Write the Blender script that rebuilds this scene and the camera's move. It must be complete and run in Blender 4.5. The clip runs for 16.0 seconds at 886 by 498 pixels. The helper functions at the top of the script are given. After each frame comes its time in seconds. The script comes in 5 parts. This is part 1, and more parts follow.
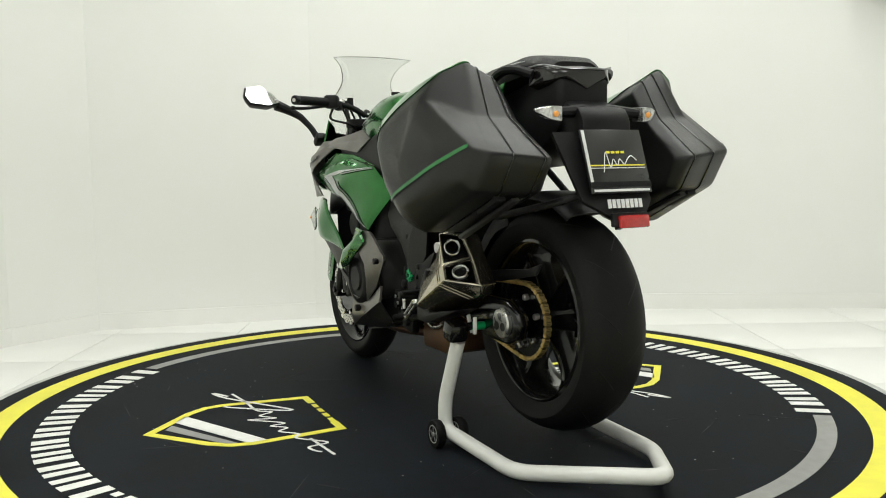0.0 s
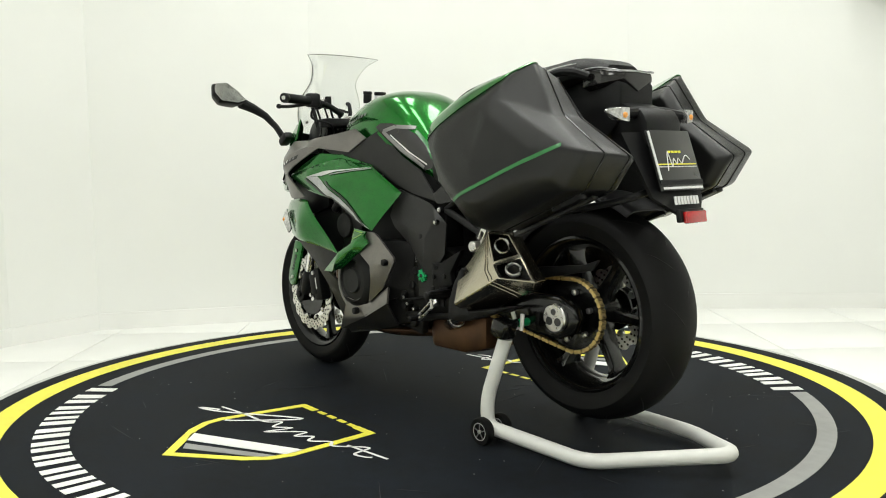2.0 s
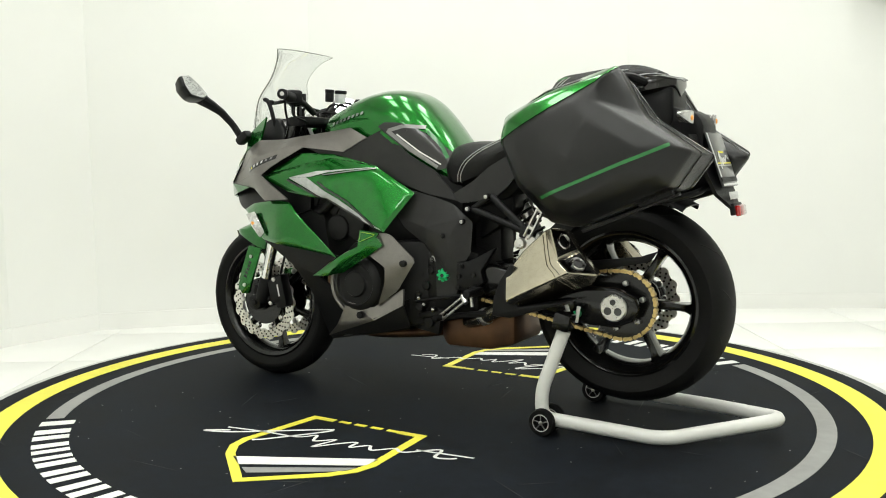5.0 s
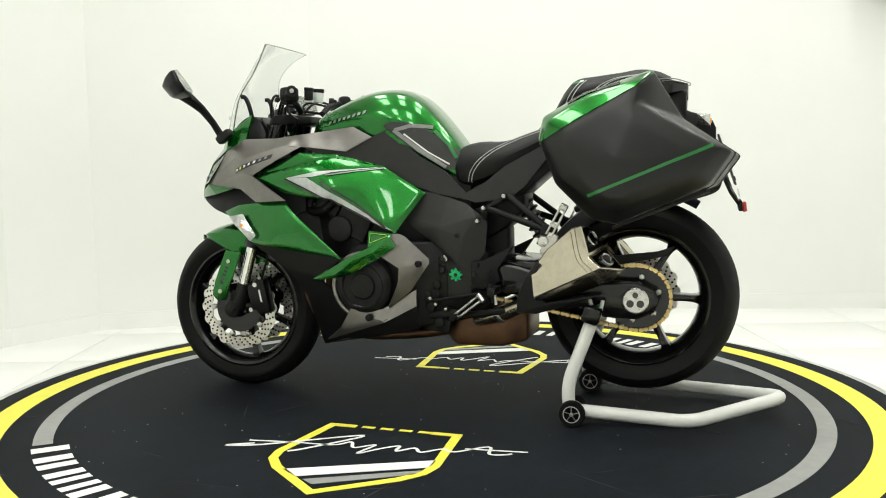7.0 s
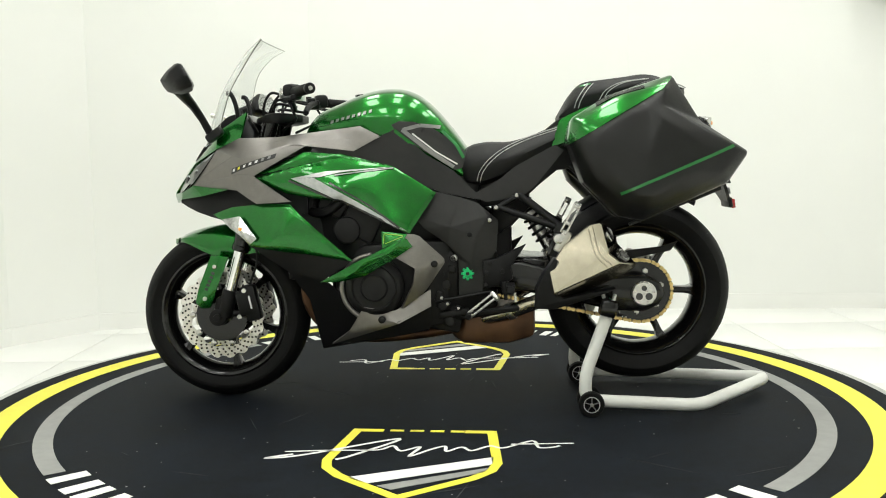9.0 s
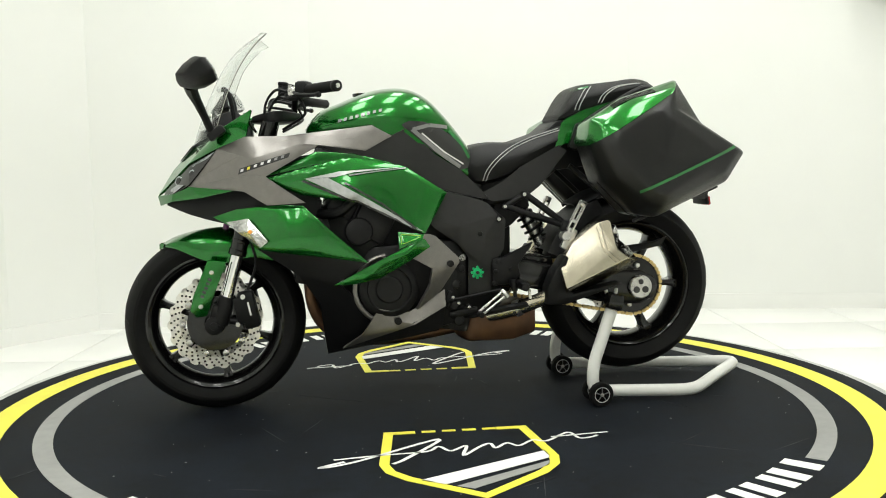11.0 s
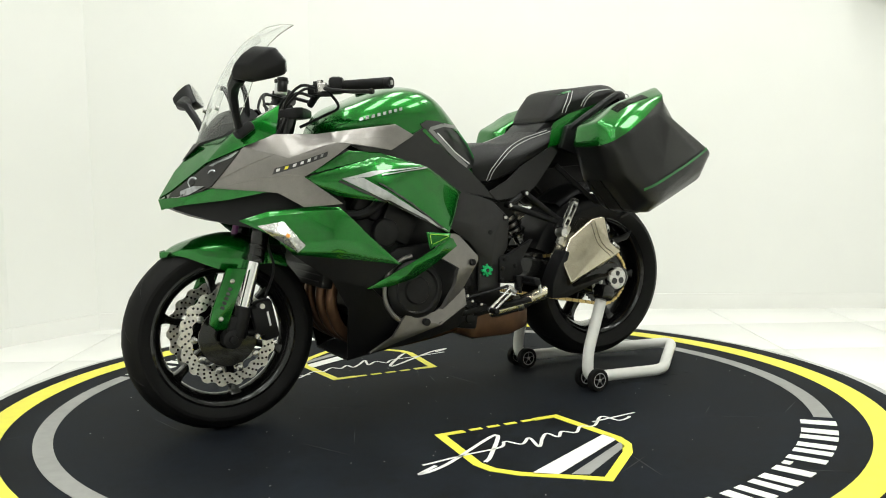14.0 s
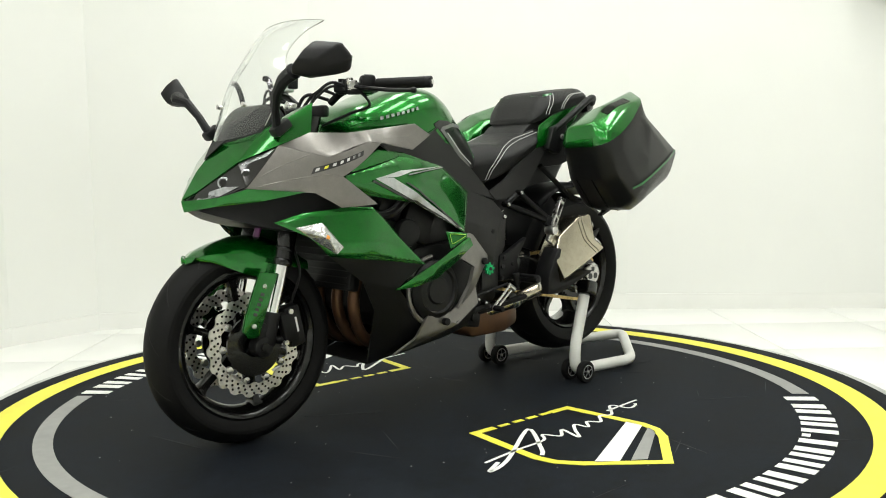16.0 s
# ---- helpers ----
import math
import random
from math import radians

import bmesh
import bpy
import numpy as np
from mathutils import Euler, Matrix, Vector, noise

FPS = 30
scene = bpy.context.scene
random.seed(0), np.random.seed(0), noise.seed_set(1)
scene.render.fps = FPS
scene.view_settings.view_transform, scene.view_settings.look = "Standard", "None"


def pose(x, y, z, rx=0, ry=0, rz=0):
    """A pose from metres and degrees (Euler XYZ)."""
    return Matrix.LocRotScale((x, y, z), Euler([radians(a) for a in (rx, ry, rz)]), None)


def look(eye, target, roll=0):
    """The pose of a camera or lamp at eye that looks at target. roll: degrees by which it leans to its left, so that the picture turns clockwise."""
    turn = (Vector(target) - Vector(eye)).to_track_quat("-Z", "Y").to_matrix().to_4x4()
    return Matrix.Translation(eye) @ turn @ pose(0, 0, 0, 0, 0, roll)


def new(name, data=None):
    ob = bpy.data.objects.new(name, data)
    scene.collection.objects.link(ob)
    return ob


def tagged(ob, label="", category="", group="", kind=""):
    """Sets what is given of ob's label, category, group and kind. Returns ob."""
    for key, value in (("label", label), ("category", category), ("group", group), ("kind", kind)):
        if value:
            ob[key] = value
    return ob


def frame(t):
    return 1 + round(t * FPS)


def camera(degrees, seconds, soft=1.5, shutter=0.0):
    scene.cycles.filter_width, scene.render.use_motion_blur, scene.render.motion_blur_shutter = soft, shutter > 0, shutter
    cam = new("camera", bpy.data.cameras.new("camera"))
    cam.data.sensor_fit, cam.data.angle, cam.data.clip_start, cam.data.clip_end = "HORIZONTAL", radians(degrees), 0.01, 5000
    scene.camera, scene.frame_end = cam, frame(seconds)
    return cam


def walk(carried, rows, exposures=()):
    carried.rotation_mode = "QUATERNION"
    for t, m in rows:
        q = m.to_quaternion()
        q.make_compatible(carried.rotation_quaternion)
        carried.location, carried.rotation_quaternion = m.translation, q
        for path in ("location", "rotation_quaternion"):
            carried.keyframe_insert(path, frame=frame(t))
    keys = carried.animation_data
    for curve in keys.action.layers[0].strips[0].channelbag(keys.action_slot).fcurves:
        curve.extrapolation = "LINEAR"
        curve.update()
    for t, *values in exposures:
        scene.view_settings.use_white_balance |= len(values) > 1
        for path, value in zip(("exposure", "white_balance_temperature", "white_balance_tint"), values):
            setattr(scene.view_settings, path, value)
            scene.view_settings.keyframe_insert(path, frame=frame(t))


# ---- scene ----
from mathutils.bvhtree import BVHTree

# ---- camera: stands still on a tripod ----
cam = camera(52.45, 16.0, 1.0)
STAND_POINT = look((0.0, -3.0965, 0.8119), (0.0313, -0.11, 0.5289), -0.856)
walk(cam, [(0.0, STAND_POINT), (16.0, STAND_POINT)], [(0.0, -0.31), (0.5, -0.29), (1.0, -0.24), (1.5, -0.17), (2.5, -0.05), (3.0, -0.03), (16.0, -0.03)])

# ---- light ----
world = bpy.data.worlds.new("world")
scene.world = world
world.use_nodes = True
world.node_tree.nodes["Background"].inputs[0].default_value = (0.9, 0.95, 1.0, 1)
world.node_tree.nodes["Background"].inputs[1].default_value = 0.3
CEILING = 3.1
FLOOR = -0.02
# The rows at y -2.5 and -4.3 are unseen fill, added for camera-facing sides.
LAMPS = [(-0.85, -0.75), (0.15, -0.75), (1.15, -0.75), (2.1, -0.75), (-0.75, 0.55), (0.15, 0.55), (1.15, 0.55), (2.1, 0.55), (-1.7, -2.5), (-0.6, -2.5), (0.5, -2.5), (-1.7, -4.3), (-0.6, -4.3), (0.5, -4.3)]
LAMP_W, LAMP_L, LAMP_POWER = 0.35, 0.95, 10.4


def ceiling_lamps():
    for x, y in LAMPS:
        data = bpy.data.lights.new("ceiling_lamp", "AREA")
        data.shape, data.size, data.size_y = "RECTANGLE", LAMP_W, LAMP_L
        data.energy, data.color = LAMP_POWER, (0.985, 1.0, 0.957)
        new("ceiling_lamp", data).matrix_basis = pose(x, y, CEILING - 0.05)


ceiling_lamps()


# ---- materials ----
def material(name, color, rough=0.5, metal=0.0, spread=0.12, scale=30.0, bump=0.0, bump_scale=200.0, coat=0.0, second=None,
             rough_spread=0.1, specular=0.5):
    """A surface with variation at two scales, and fine relief."""
    m = bpy.data.materials.new(name)
    m.use_nodes = True
    n, l = m.node_tree.nodes, m.node_tree.links
    b = n["Principled BSDF"]
    b.inputs["Metallic"].default_value = metal
    b.inputs["Coat Weight"].default_value = coat
    b.inputs["Coat Roughness"].default_value = 0.04
    b.inputs["Specular IOR Level"].default_value = specular
    co = n.new("ShaderNodeTexCoord")
    big, fine = n.new("ShaderNodeTexNoise"), n.new("ShaderNodeTexNoise")
    big.inputs["Scale"].default_value, big.inputs["Detail"].default_value = scale * 0.15, 4
    fine.inputs["Scale"].default_value, fine.inputs["Detail"].default_value = scale, 6
    both = n.new("ShaderNodeMath")
    both.operation = "ADD"
    half = n.new("ShaderNodeMath")
    half.operation = "MULTIPLY"
    half.inputs[1].default_value = 0.5
    l.new(co.outputs["Object"], big.inputs["Vector"])
    l.new(co.outputs["Object"], fine.inputs["Vector"])
    l.new(big.outputs["Fac"], both.inputs[0])
    l.new(fine.outputs["Fac"], both.inputs[1])
    l.new(both.outputs[0], half.inputs[0])
    ramp = n.new("ShaderNodeValToRGB")
    other = second or [c * (1 + 2 * spread) for c in color]
    first = color if second else [c * (1 - 2 * spread) for c in color]
    ramp.color_ramp.elements[0].position, ramp.color_ramp.elements[1].position = 0.3, 0.7
    ramp.color_ramp.elements[0].color, ramp.color_ramp.elements[1].color = (*first, 1), (*[min(1, c) for c in other], 1)
    l.new(half.outputs[0], ramp.inputs["Fac"])
    l.new(ramp.outputs["Color"], b.inputs["Base Color"])
    ran = n.new("ShaderNodeMapRange")
    ran.inputs["To Min"].default_value, ran.inputs["To Max"].default_value = max(0.02, rough - rough_spread), min(1, rough + rough_spread)
    l.new(half.outputs[0], ran.inputs["Value"])
    l.new(ran.outputs[0], b.inputs["Roughness"])
    if bump:
        grain, bm_ = n.new("ShaderNodeTexNoise"), n.new("ShaderNodeBump")
        grain.inputs["Scale"].default_value, grain.inputs["Detail"].default_value = bump_scale, 3
        bm_.inputs["Strength"].default_value, bm_.inputs["Distance"].default_value = bump, 0.001
        l.new(co.outputs["Object"], grain.inputs["Vector"])
        l.new(grain.outputs["Fac"], bm_.inputs["Height"])
        l.new(bm_.outputs["Normal"], b.inputs["Normal"])
    return m


def glass(name, color, rough=0.02, ior=1.45, alpha=1.0):
    m = bpy.data.materials.new(name)
    m.use_nodes = True
    b = m.node_tree.nodes["Principled BSDF"]
    b.inputs["Base Color"].default_value = (*color, 1)
    b.inputs["Roughness"].default_value = rough
    b.inputs["Transmission Weight"].default_value = 1.0
    b.inputs["IOR"].default_value = ior
    return m


def glow(name, color, strength):
    m = bpy.data.materials.new(name)
    m.use_nodes = True
    b = m.node_tree.nodes["Principled BSDF"]
    b.inputs["Emission Color"].default_value = (*color, 1)
    b.inputs["Emission Strength"].default_value = strength
    return m


WALL = material("wall_paint", (0.78, 0.785, 0.755), 0.75, 0, 0.01, 3, 0.15, 90)
TILE = material("floor_tile_gloss", (0.80, 0.80, 0.77), 0.38, 0, 0.02, 4, 0, rough_spread=0.06)
GREYPRINT2 = material("pale_grey_casing", (0.42, 0.43, 0.38), 0.5, 0, 0.04, 8)
GROUT = material("grout", (0.62, 0.62, 0.58), 0.9, 0, 0.05)
CEIL = material("ceiling_paint", (0.82, 0.82, 0.79), 0.9, 0, 0.01, 5)
LAMPGLOW = glow("lamp_diffuser", (0.98, 1.0, 0.93), 3.6)
MAT = material("rubber_mat", (0.0049, 0.0067, 0.0099), 0.72, 0, 0.46, 26, 0.35, 350, rough_spread=0.1, specular=0.12)
SCUFF = material("scuffed_rubber", (0.022, 0.024, 0.027), 0.8, 0, 0.4, 60)
YELLOW = material("yellow_print", (0.80, 0.74, 0.06), 0.5, 0, 0.05, 18)
GREYPRINT = material("grey_print", (0.27, 0.27, 0.26), 0.55, 0, 0.08, 25)
WHITEPRINT = material("white_print", (0.78, 0.78, 0.75), 0.55, 0, 0.05, 25)
ALU = material("aluminium_rim", (0.55, 0.55, 0.54), 0.4, 0.6, 0.15, 12)
GREEN = material("metallic_green_paint", (0.002, 0.128, 0.009), 0.24, 0.80, 0.10, 300, coat=0.8, rough_spread=0.04, specular=0.3)
SILVER = material("graphite_silver_paint", (0.195, 0.184, 0.172), 0.38, 0.85, 0.06, 300, coat=0.25, rough_spread=0.04)
BLACK = material("black_plastic", (0.0042, 0.0042, 0.0046), 0.45, 0, 0.18, 40, 0.25, 700, specular=0.22)
ARROW = material("silver_white_graphic", (0.42, 0.43, 0.43), 0.30, 0.35, 0.15, 60, rough_spread=0.04)
TRIM = material("dark_grey_trim", (0.0145, 0.0142, 0.014), 0.42, 0, 0.12, 40, 0.3, 700, specular=0.32)
CASEBLACK = material("textured_case_plastic", (0.0048, 0.0048, 0.0048), 0.32, 0, 0.12, 25, 0.35, 900, specular=0.38)
GLOSSBLACK = material("gloss_black", (0.0035, 0.0035, 0.0035), 0.2, 0, 0.1, 40, coat=0.3, specular=0.3)
RUBBER = material("tyre_rubber", (0.0044, 0.0044, 0.0044), 0.6, 0, 0.2, 30, 0.4, 300, specular=0.17)
SEATM = material("seat_vinyl", (0.006, 0.006, 0.006), 0.48, 0, 0.15, 60, 0.5, 1200, specular=0.24)
STITCH = material("stitch_thread", (0.42, 0.42, 0.41), 0.8, 0, 0.1, 300)
ENGINE = material("engine_black", (0.0055, 0.0055, 0.0055), 0.5, 0.2, 0.3, 30, 0.3, 200, specular=0.3)
STEEL = material("brushed_steel", (0.55, 0.54, 0.52), 0.28, 1.0, 0.12, 60)
DISC = material("brake_disc_steel", (0.74, 0.72, 0.68), 0.36, 1.0, 0.15, 60)
CHROME = material("polished_chrome", (0.75, 0.75, 0.75), 0.1, 1.0, 0.05, 40)
BOWL = material("lamp_bowl", (0.36, 0.37, 0.39), 0.2, 1.0, 0.3, 90)
TITAN = material("titanium_muffler", (0.50, 0.455, 0.36), 0.25, 1.0, 0.07, 60, 0.05, 400, rough_spread=0.05)
BURNT = material("heat_browned_steel", (0.045, 0.026, 0.017), 0.42, 0.7, 0.35, 14, second=(0.17, 0.085, 0.042))
GOLD = material("gold_chain", (0.66, 0.50, 0.22), 0.35, 0.9, 0.2, 120)
DARKGOLD = material("darker_gold_chain", (0.20, 0.145, 0.06), 0.45, 0.9, 0.2, 120)
STANDPAINT = material("white_powder_coat", (0.74, 0.74, 0.71), 0.35, 0, 0.04, 20, 0.15, 150)
WHITED = material("white_decal", (0.70, 0.70, 0.70), 0.3, 0.3, 0.05, 60, coat=0.5)
BLACKD = material("black_decal", (0.01, 0.01, 0.01), 0.3, 0, 0.1, 60, coat=0.5)
GREYD = material("grey_decal", (0.22, 0.22, 0.22), 0.3, 0.5, 0.1, 60, coat=0.5)
LIMELINE = material("yellow_green_line", (0.24, 0.42, 0.03), 0.35, 0, 0.08, 60, coat=0.5)
LIME = material("green_stripe", (0.005, 0.14, 0.024), 0.35, 0, 0.08, 60, coat=0.5)
ANOD = material("green_anodised", (0.01, 0.42, 0.14), 0.3, 0.6, 0.1, 60)
REDLENS = material("red_reflector", (0.45, 0.01, 0.01), 0.15, 0, 0.15, 120, coat=1.0)
AMBER = material("amber_bulb", (0.85, 0.35, 0.06), 0.3, 0, 0.1, 80)
LENS = material("clear_lens", (0.46, 0.46, 0.45), 0.12, 0.75, 0.46, 120, 0.9, 160, coat=1.0)
SMOKE = material("smoked_lens", (0.010, 0.009, 0.009), 0.10, 0, 0.2, 40, coat=0.35, specular=0.35)
MIRROR = material("mirror_glass", (0.85, 0.86, 0.86), 0.03, 1.0, 0.0, 5, rough_spread=0.01)
SCREEN = glass("clear_screen", (0.93, 0.945, 0.94))
REDBIT = material("red_anodised", (0.35, 0.03, 0.03), 0.35, 0.5, 0.1)
PURPLE = material("purple_hose", (0.13, 0.02, 0.12), 0.4, 0, 0.1)


# ---- building helpers ----
def part(name, bm, mat, parent, label="", smooth=35.0):
    """Links a bmesh as one mesh object under a thing or under a part."""
    bm.normal_update()
    for f in bm.faces:
        f.smooth = True
    for e in bm.edges:
        e.smooth = len(e.link_faces) == 2 and e.calc_face_angle(0) < radians(smooth)
    me = bpy.data.meshes.new(name)
    bm.to_mesh(me)
    bm.free()
    me.materials.append(mat)
    ob = new(name, me)
    if parent is not None:
        ob.parent = parent
    if label:
        ob["label"] = label
    return ob


def thing(name, label, category, group="", kind=""):
    return tagged(new(name), label, category, group, kind)


def flip(bm):
    """Mirrors a bmesh to the other side of the middle plane."""
    other = bm.copy()
    for v in other.verts:
        v.co.y = -v.co.y
    bmesh.ops.reverse_faces(other, faces=other.faces[:])
    return other


def sides(name, bm, mat, parent, label="", smooth=35.0):
    other = flip(bm)
    return part(name, bm, mat, parent, label, smooth), part(name, other, mat, parent, label, smooth)


def merge(*bms):
    out = bmesh.new()
    for b in bms:
        me = bpy.data.meshes.new("tmp")
        b.to_mesh(me)
        b.free()
        out.from_mesh(me)
        bpy.data.meshes.remove(me)
    return out


def bevelled(bm, width, segments=2, over=20.0):
    bm.normal_update()
    edges = [e for e in bm.edges if len(e.link_faces) == 2 and e.calc_face_angle(0) > radians(over)]
    if edges and width:
        bmesh.ops.bevel(bm, geom=edges, offset=width, segments=segments, profile=0.5, affect="EDGES", clamp_overlap=True)
    return bm


def box(centre, size, turn=(0, 0, 0), bevel=0.004):
    bm = bmesh.new()
    bmesh.ops.create_cube(bm, size=1.0)
    bmesh.ops.scale(bm, vec=size, verts=bm.verts)
    bevelled(bm, min(bevel, min(size) * 0.3))
    bmesh.ops.transform(bm, matrix=pose(*centre, *turn), verts=bm.verts)
    return bm


def rod(a, b, r, r2=None, segs=20, bevel=0.0):
    a, b = Vector(a), Vector(b)
    bm = bmesh.new()
    bmesh.ops.create_cone(bm, cap_ends=True, segments=segs, radius1=r, radius2=r if r2 is None else r2, depth=(b - a).length)
    if bevel:
        bevelled(bm, bevel, 2, 60)
    m = Matrix.Translation((a + b) / 2) @ (b - a).to_track_quat("Z", "Y").to_matrix().to_4x4()
    bmesh.ops.transform(bm, matrix=m, verts=bm.verts)
    return bm


def smooth_path(points, per=6):
    """Catmull-Rom through the points."""
    p = [np.array(q, float) for q in points]
    p = [2 * p[0] - p[1]] + p + [2 * p[-1] - p[-2]]
    out = []
    for i in range(1, len(p) - 2):
        for k in range(per):
            t = k / per
            a, b, c, d = p[i - 1], p[i], p[i + 1], p[i + 2]
            out.append(0.5 * (2 * b + (c - a) * t + (2 * a - 5 * b + 4 * c - d) * t * t + (3 * b - a - 3 * c + d) * t ** 3))
    out.append(p[-2])
    return out


def tube(points, r, segs=12, per=6, curved=True, closed=False):
    pts = [Vector(q) for q in (smooth_path(points, per) if curved else points)]
    radii = r if isinstance(r, (list, tuple)) else [r] * len(pts)
    bm = bmesh.new()
    rings, up = [], None
    for i, q in enumerate(pts):
        d = (pts[min(i + 1, len(pts) - 1)] - pts[max(i - 1, 0)]).normalized()
        if closed:
            d = (pts[(i + 1) % len(pts)] - pts[i - 1]).normalized()
        if up is None:
            up = d.orthogonal().normalized()
        up = (up - d * up.dot(d)).normalized()
        side = d.cross(up)
        k = radii[min(i, len(radii) - 1)]
        rings.append([bm.verts.new(q + (up * math.cos(a) + side * math.sin(a)) * k) for a in [2 * math.pi * j / segs for j in range(segs)]])
    pairs = list(zip(rings, rings[1:])) + ([(rings[-1], rings[0])] if closed else [])
    for a, b in pairs:
        for j in range(segs):
            bm.faces.new((a[j], a[(j + 1) % segs], b[(j + 1) % segs], b[j]))
    if not closed:
        bm.faces.new(rings[0][::-1])
        bm.faces.new(rings[-1])
    bmesh.ops.recalc_face_normals(bm, faces=bm.faces[:])
    return bm


def bend(points, radius, per=5):
    """A path of straight runs with rounded corners."""
    p = [Vector(q) for q in points]
    out = [p[0]]
    for a, b, c in zip(p, p[1:], p[2:]):
        r = min(radius, (a - b).length * 0.45, (c - b).length * 0.45)
        s, e = b + (a - b).normalized() * r, b + (c - b).normalized() * r
        for k in range(per + 1):
            t = k / per
            out.append(s * (1 - t) ** 2 + b * 2 * t * (1 - t) + e * t * t)
    out.append(p[-1])
    return out


def plate(outline, y0, y1, bevel=0.004, segments=2):
    """A side-view outline of (x, z), given a thickness from y0 to y1."""
    bm = bmesh.new()
    a = [bm.verts.new((x, y0, z)) for x, z in outline]
    b = [bm.verts.new((x, y1, z)) for x, z in outline]
    n = len(a)
    bm.faces.new(a)
    bm.faces.new(b[::-1])
    for i in range(n):
        bm.faces.new((a[i], b[i], b[(i + 1) % n], a[(i + 1) % n]))
    bmesh.ops.recalc_face_normals(bm, faces=bm.faces[:])
    bevelled(bm, bevel, segments, 50)
    return bm


def panel(verts, faces, thick=0.006, bevel=0.007, out=(0, -1, 0.25), over=6.0, bulge=0.035):
    """A moulded body panel: facets between named corners, with a thickness inwards and softened creases."""
    bm = bmesh.new()
    v = {k: bm.verts.new(c) for k, c in verts.items()}
    for f in faces:
        bm.faces.new([v[k] for k in f.split()])
    bm.normal_update()
    way = Vector(out)
    for f in bm.faces:
        if f.normal.dot(way) < 0:
            f.normal_flip()
    bm.normal_update()
    creases = [e for e in bm.edges if len(e.link_faces) == 2 and e.calc_face_angle(0) > radians(over)]
    if bulge:
        for f in bm.faces[:]:
            bmesh.ops.poke(bm, faces=[f], offset=bulge * math.sqrt(f.calc_area()))
    if creases:
        bmesh.ops.bevel(bm, geom=[e for e in creases if e.is_valid], offset=bevel, segments=3, profile=0.5, affect="EDGES", clamp_overlap=True)
    bm.normal_update()
    bmesh.ops.solidify(bm, geom=bm.faces[:], thickness=thick)
    bmesh.ops.recalc_face_normals(bm, faces=bm.faces[:])
    return bm


def skin_panel(verts, border, thick=0.006, fine=0.016, roll=0.004):
    """A moulded body panel whose depth runs smoothly through its named corners; the border is a list of keys, rolled inwards."""
    p = np.array(list(verts.values()), float)
    flat_, y = p[:, [0, 2]], p[:, 1]

    def kernel(r):
        return np.where(r > 1e-9, r * r * np.log(np.maximum(r, 1e-9)), 0.0)
    n = len(p)
    a = np.zeros((n + 3, n + 3))
    a[:n, :n] = kernel(np.linalg.norm(flat_[:, None] - flat_[None], axis=2)) + np.eye(n) * 2e-4
    a[:n, n:] = np.c_[np.ones(n), flat_]
    a[n:, :n] = a[:n, n:].T
    w = np.linalg.solve(a, np.r_[y, 0, 0, 0])
    bm = bmesh.new()
    face = bm.faces.new([bm.verts.new((verts[k][0], 0, verts[k][2])) for k in border.split()])
    bmesh.ops.triangulate(bm, faces=[face])
    for _ in range(6):
        long = [e for e in bm.edges if e.calc_length() > fine]
        if not long:
            break
        bmesh.ops.subdivide_edges(bm, edges=long, cuts=1)
        bmesh.ops.triangulate(bm, faces=[f for f in bm.faces if len(f.verts) > 3])
    bmesh.ops.beautify_fill(bm, faces=bm.faces[:], edges=[e for e in bm.edges if not e.is_boundary])
    for v in bm.verts:
        q = np.array([v.co.x, v.co.z])
        v.co.y = float(kernel(np.linalg.norm(flat_ - q, axis=1)) @ w[:n] + w[n] + w[n + 1] * q[0] + w[n + 2] * q[1])
    for v in bm.verts:
        if v.is_boundary:
            v.co.y += roll
    bm.normal_update()
    for f in bm.faces:
        if f.normal.y > 0:
            f.normal_flip()
    bm.normal_update()
    bmesh.ops.solidify(bm, geom=bm.faces[:], thickness=thick)
    bmesh.ops.recalc_face_normals(bm, faces=bm.faces[:])
    return bm


def loft(sections, nu=4, nv=4, caps=True, closed=True):
    """A smooth skin through rings of points."""
    s = np.array(sections, float)
    if closed:
        k = s.shape[1]
        wrapped = np.concatenate([s[:, -1:], s, s[:, :2]], 1)
        cols = []
        for j in range(1, k + 1):
            for q in range(nv):
                t = q / nv
                a, b, c, d = wrapped[:, j - 1], wrapped[:, j], wrapped[:, j + 1], wrapped[:, j + 2]
                cols.append(0.5 * (2 * b + (c - a) * t + (2 * a - 5 * b + 4 * c - d) * t * t + (3 * b - a - 3 * c + d) * t ** 3))
        s = np.stack(cols, 1)
    else:
        s = np.stack([np.array(smooth_path(list(r), nv)) for r in s])
    s = np.stack([np.array(smooth_path(list(s[:, j]), nu)) for j in range(s.shape[1])], 1)
    bm = bmesh.new()
    g = [[bm.verts.new(c) for c in r] for r in s]
    m = len(g[0])
    for a, b in zip(g, g[1:]):
        for j in range(m if closed else m - 1):
            bm.faces.new((a[j], a[(j + 1) % m], b[(j + 1) % m], b[j]))
    if caps and closed:
        bm.faces.new(g[0][::-1])
        bm.faces.new(g[-1])
    bmesh.ops.recalc_face_normals(bm, faces=bm.faces[:])
    return bm


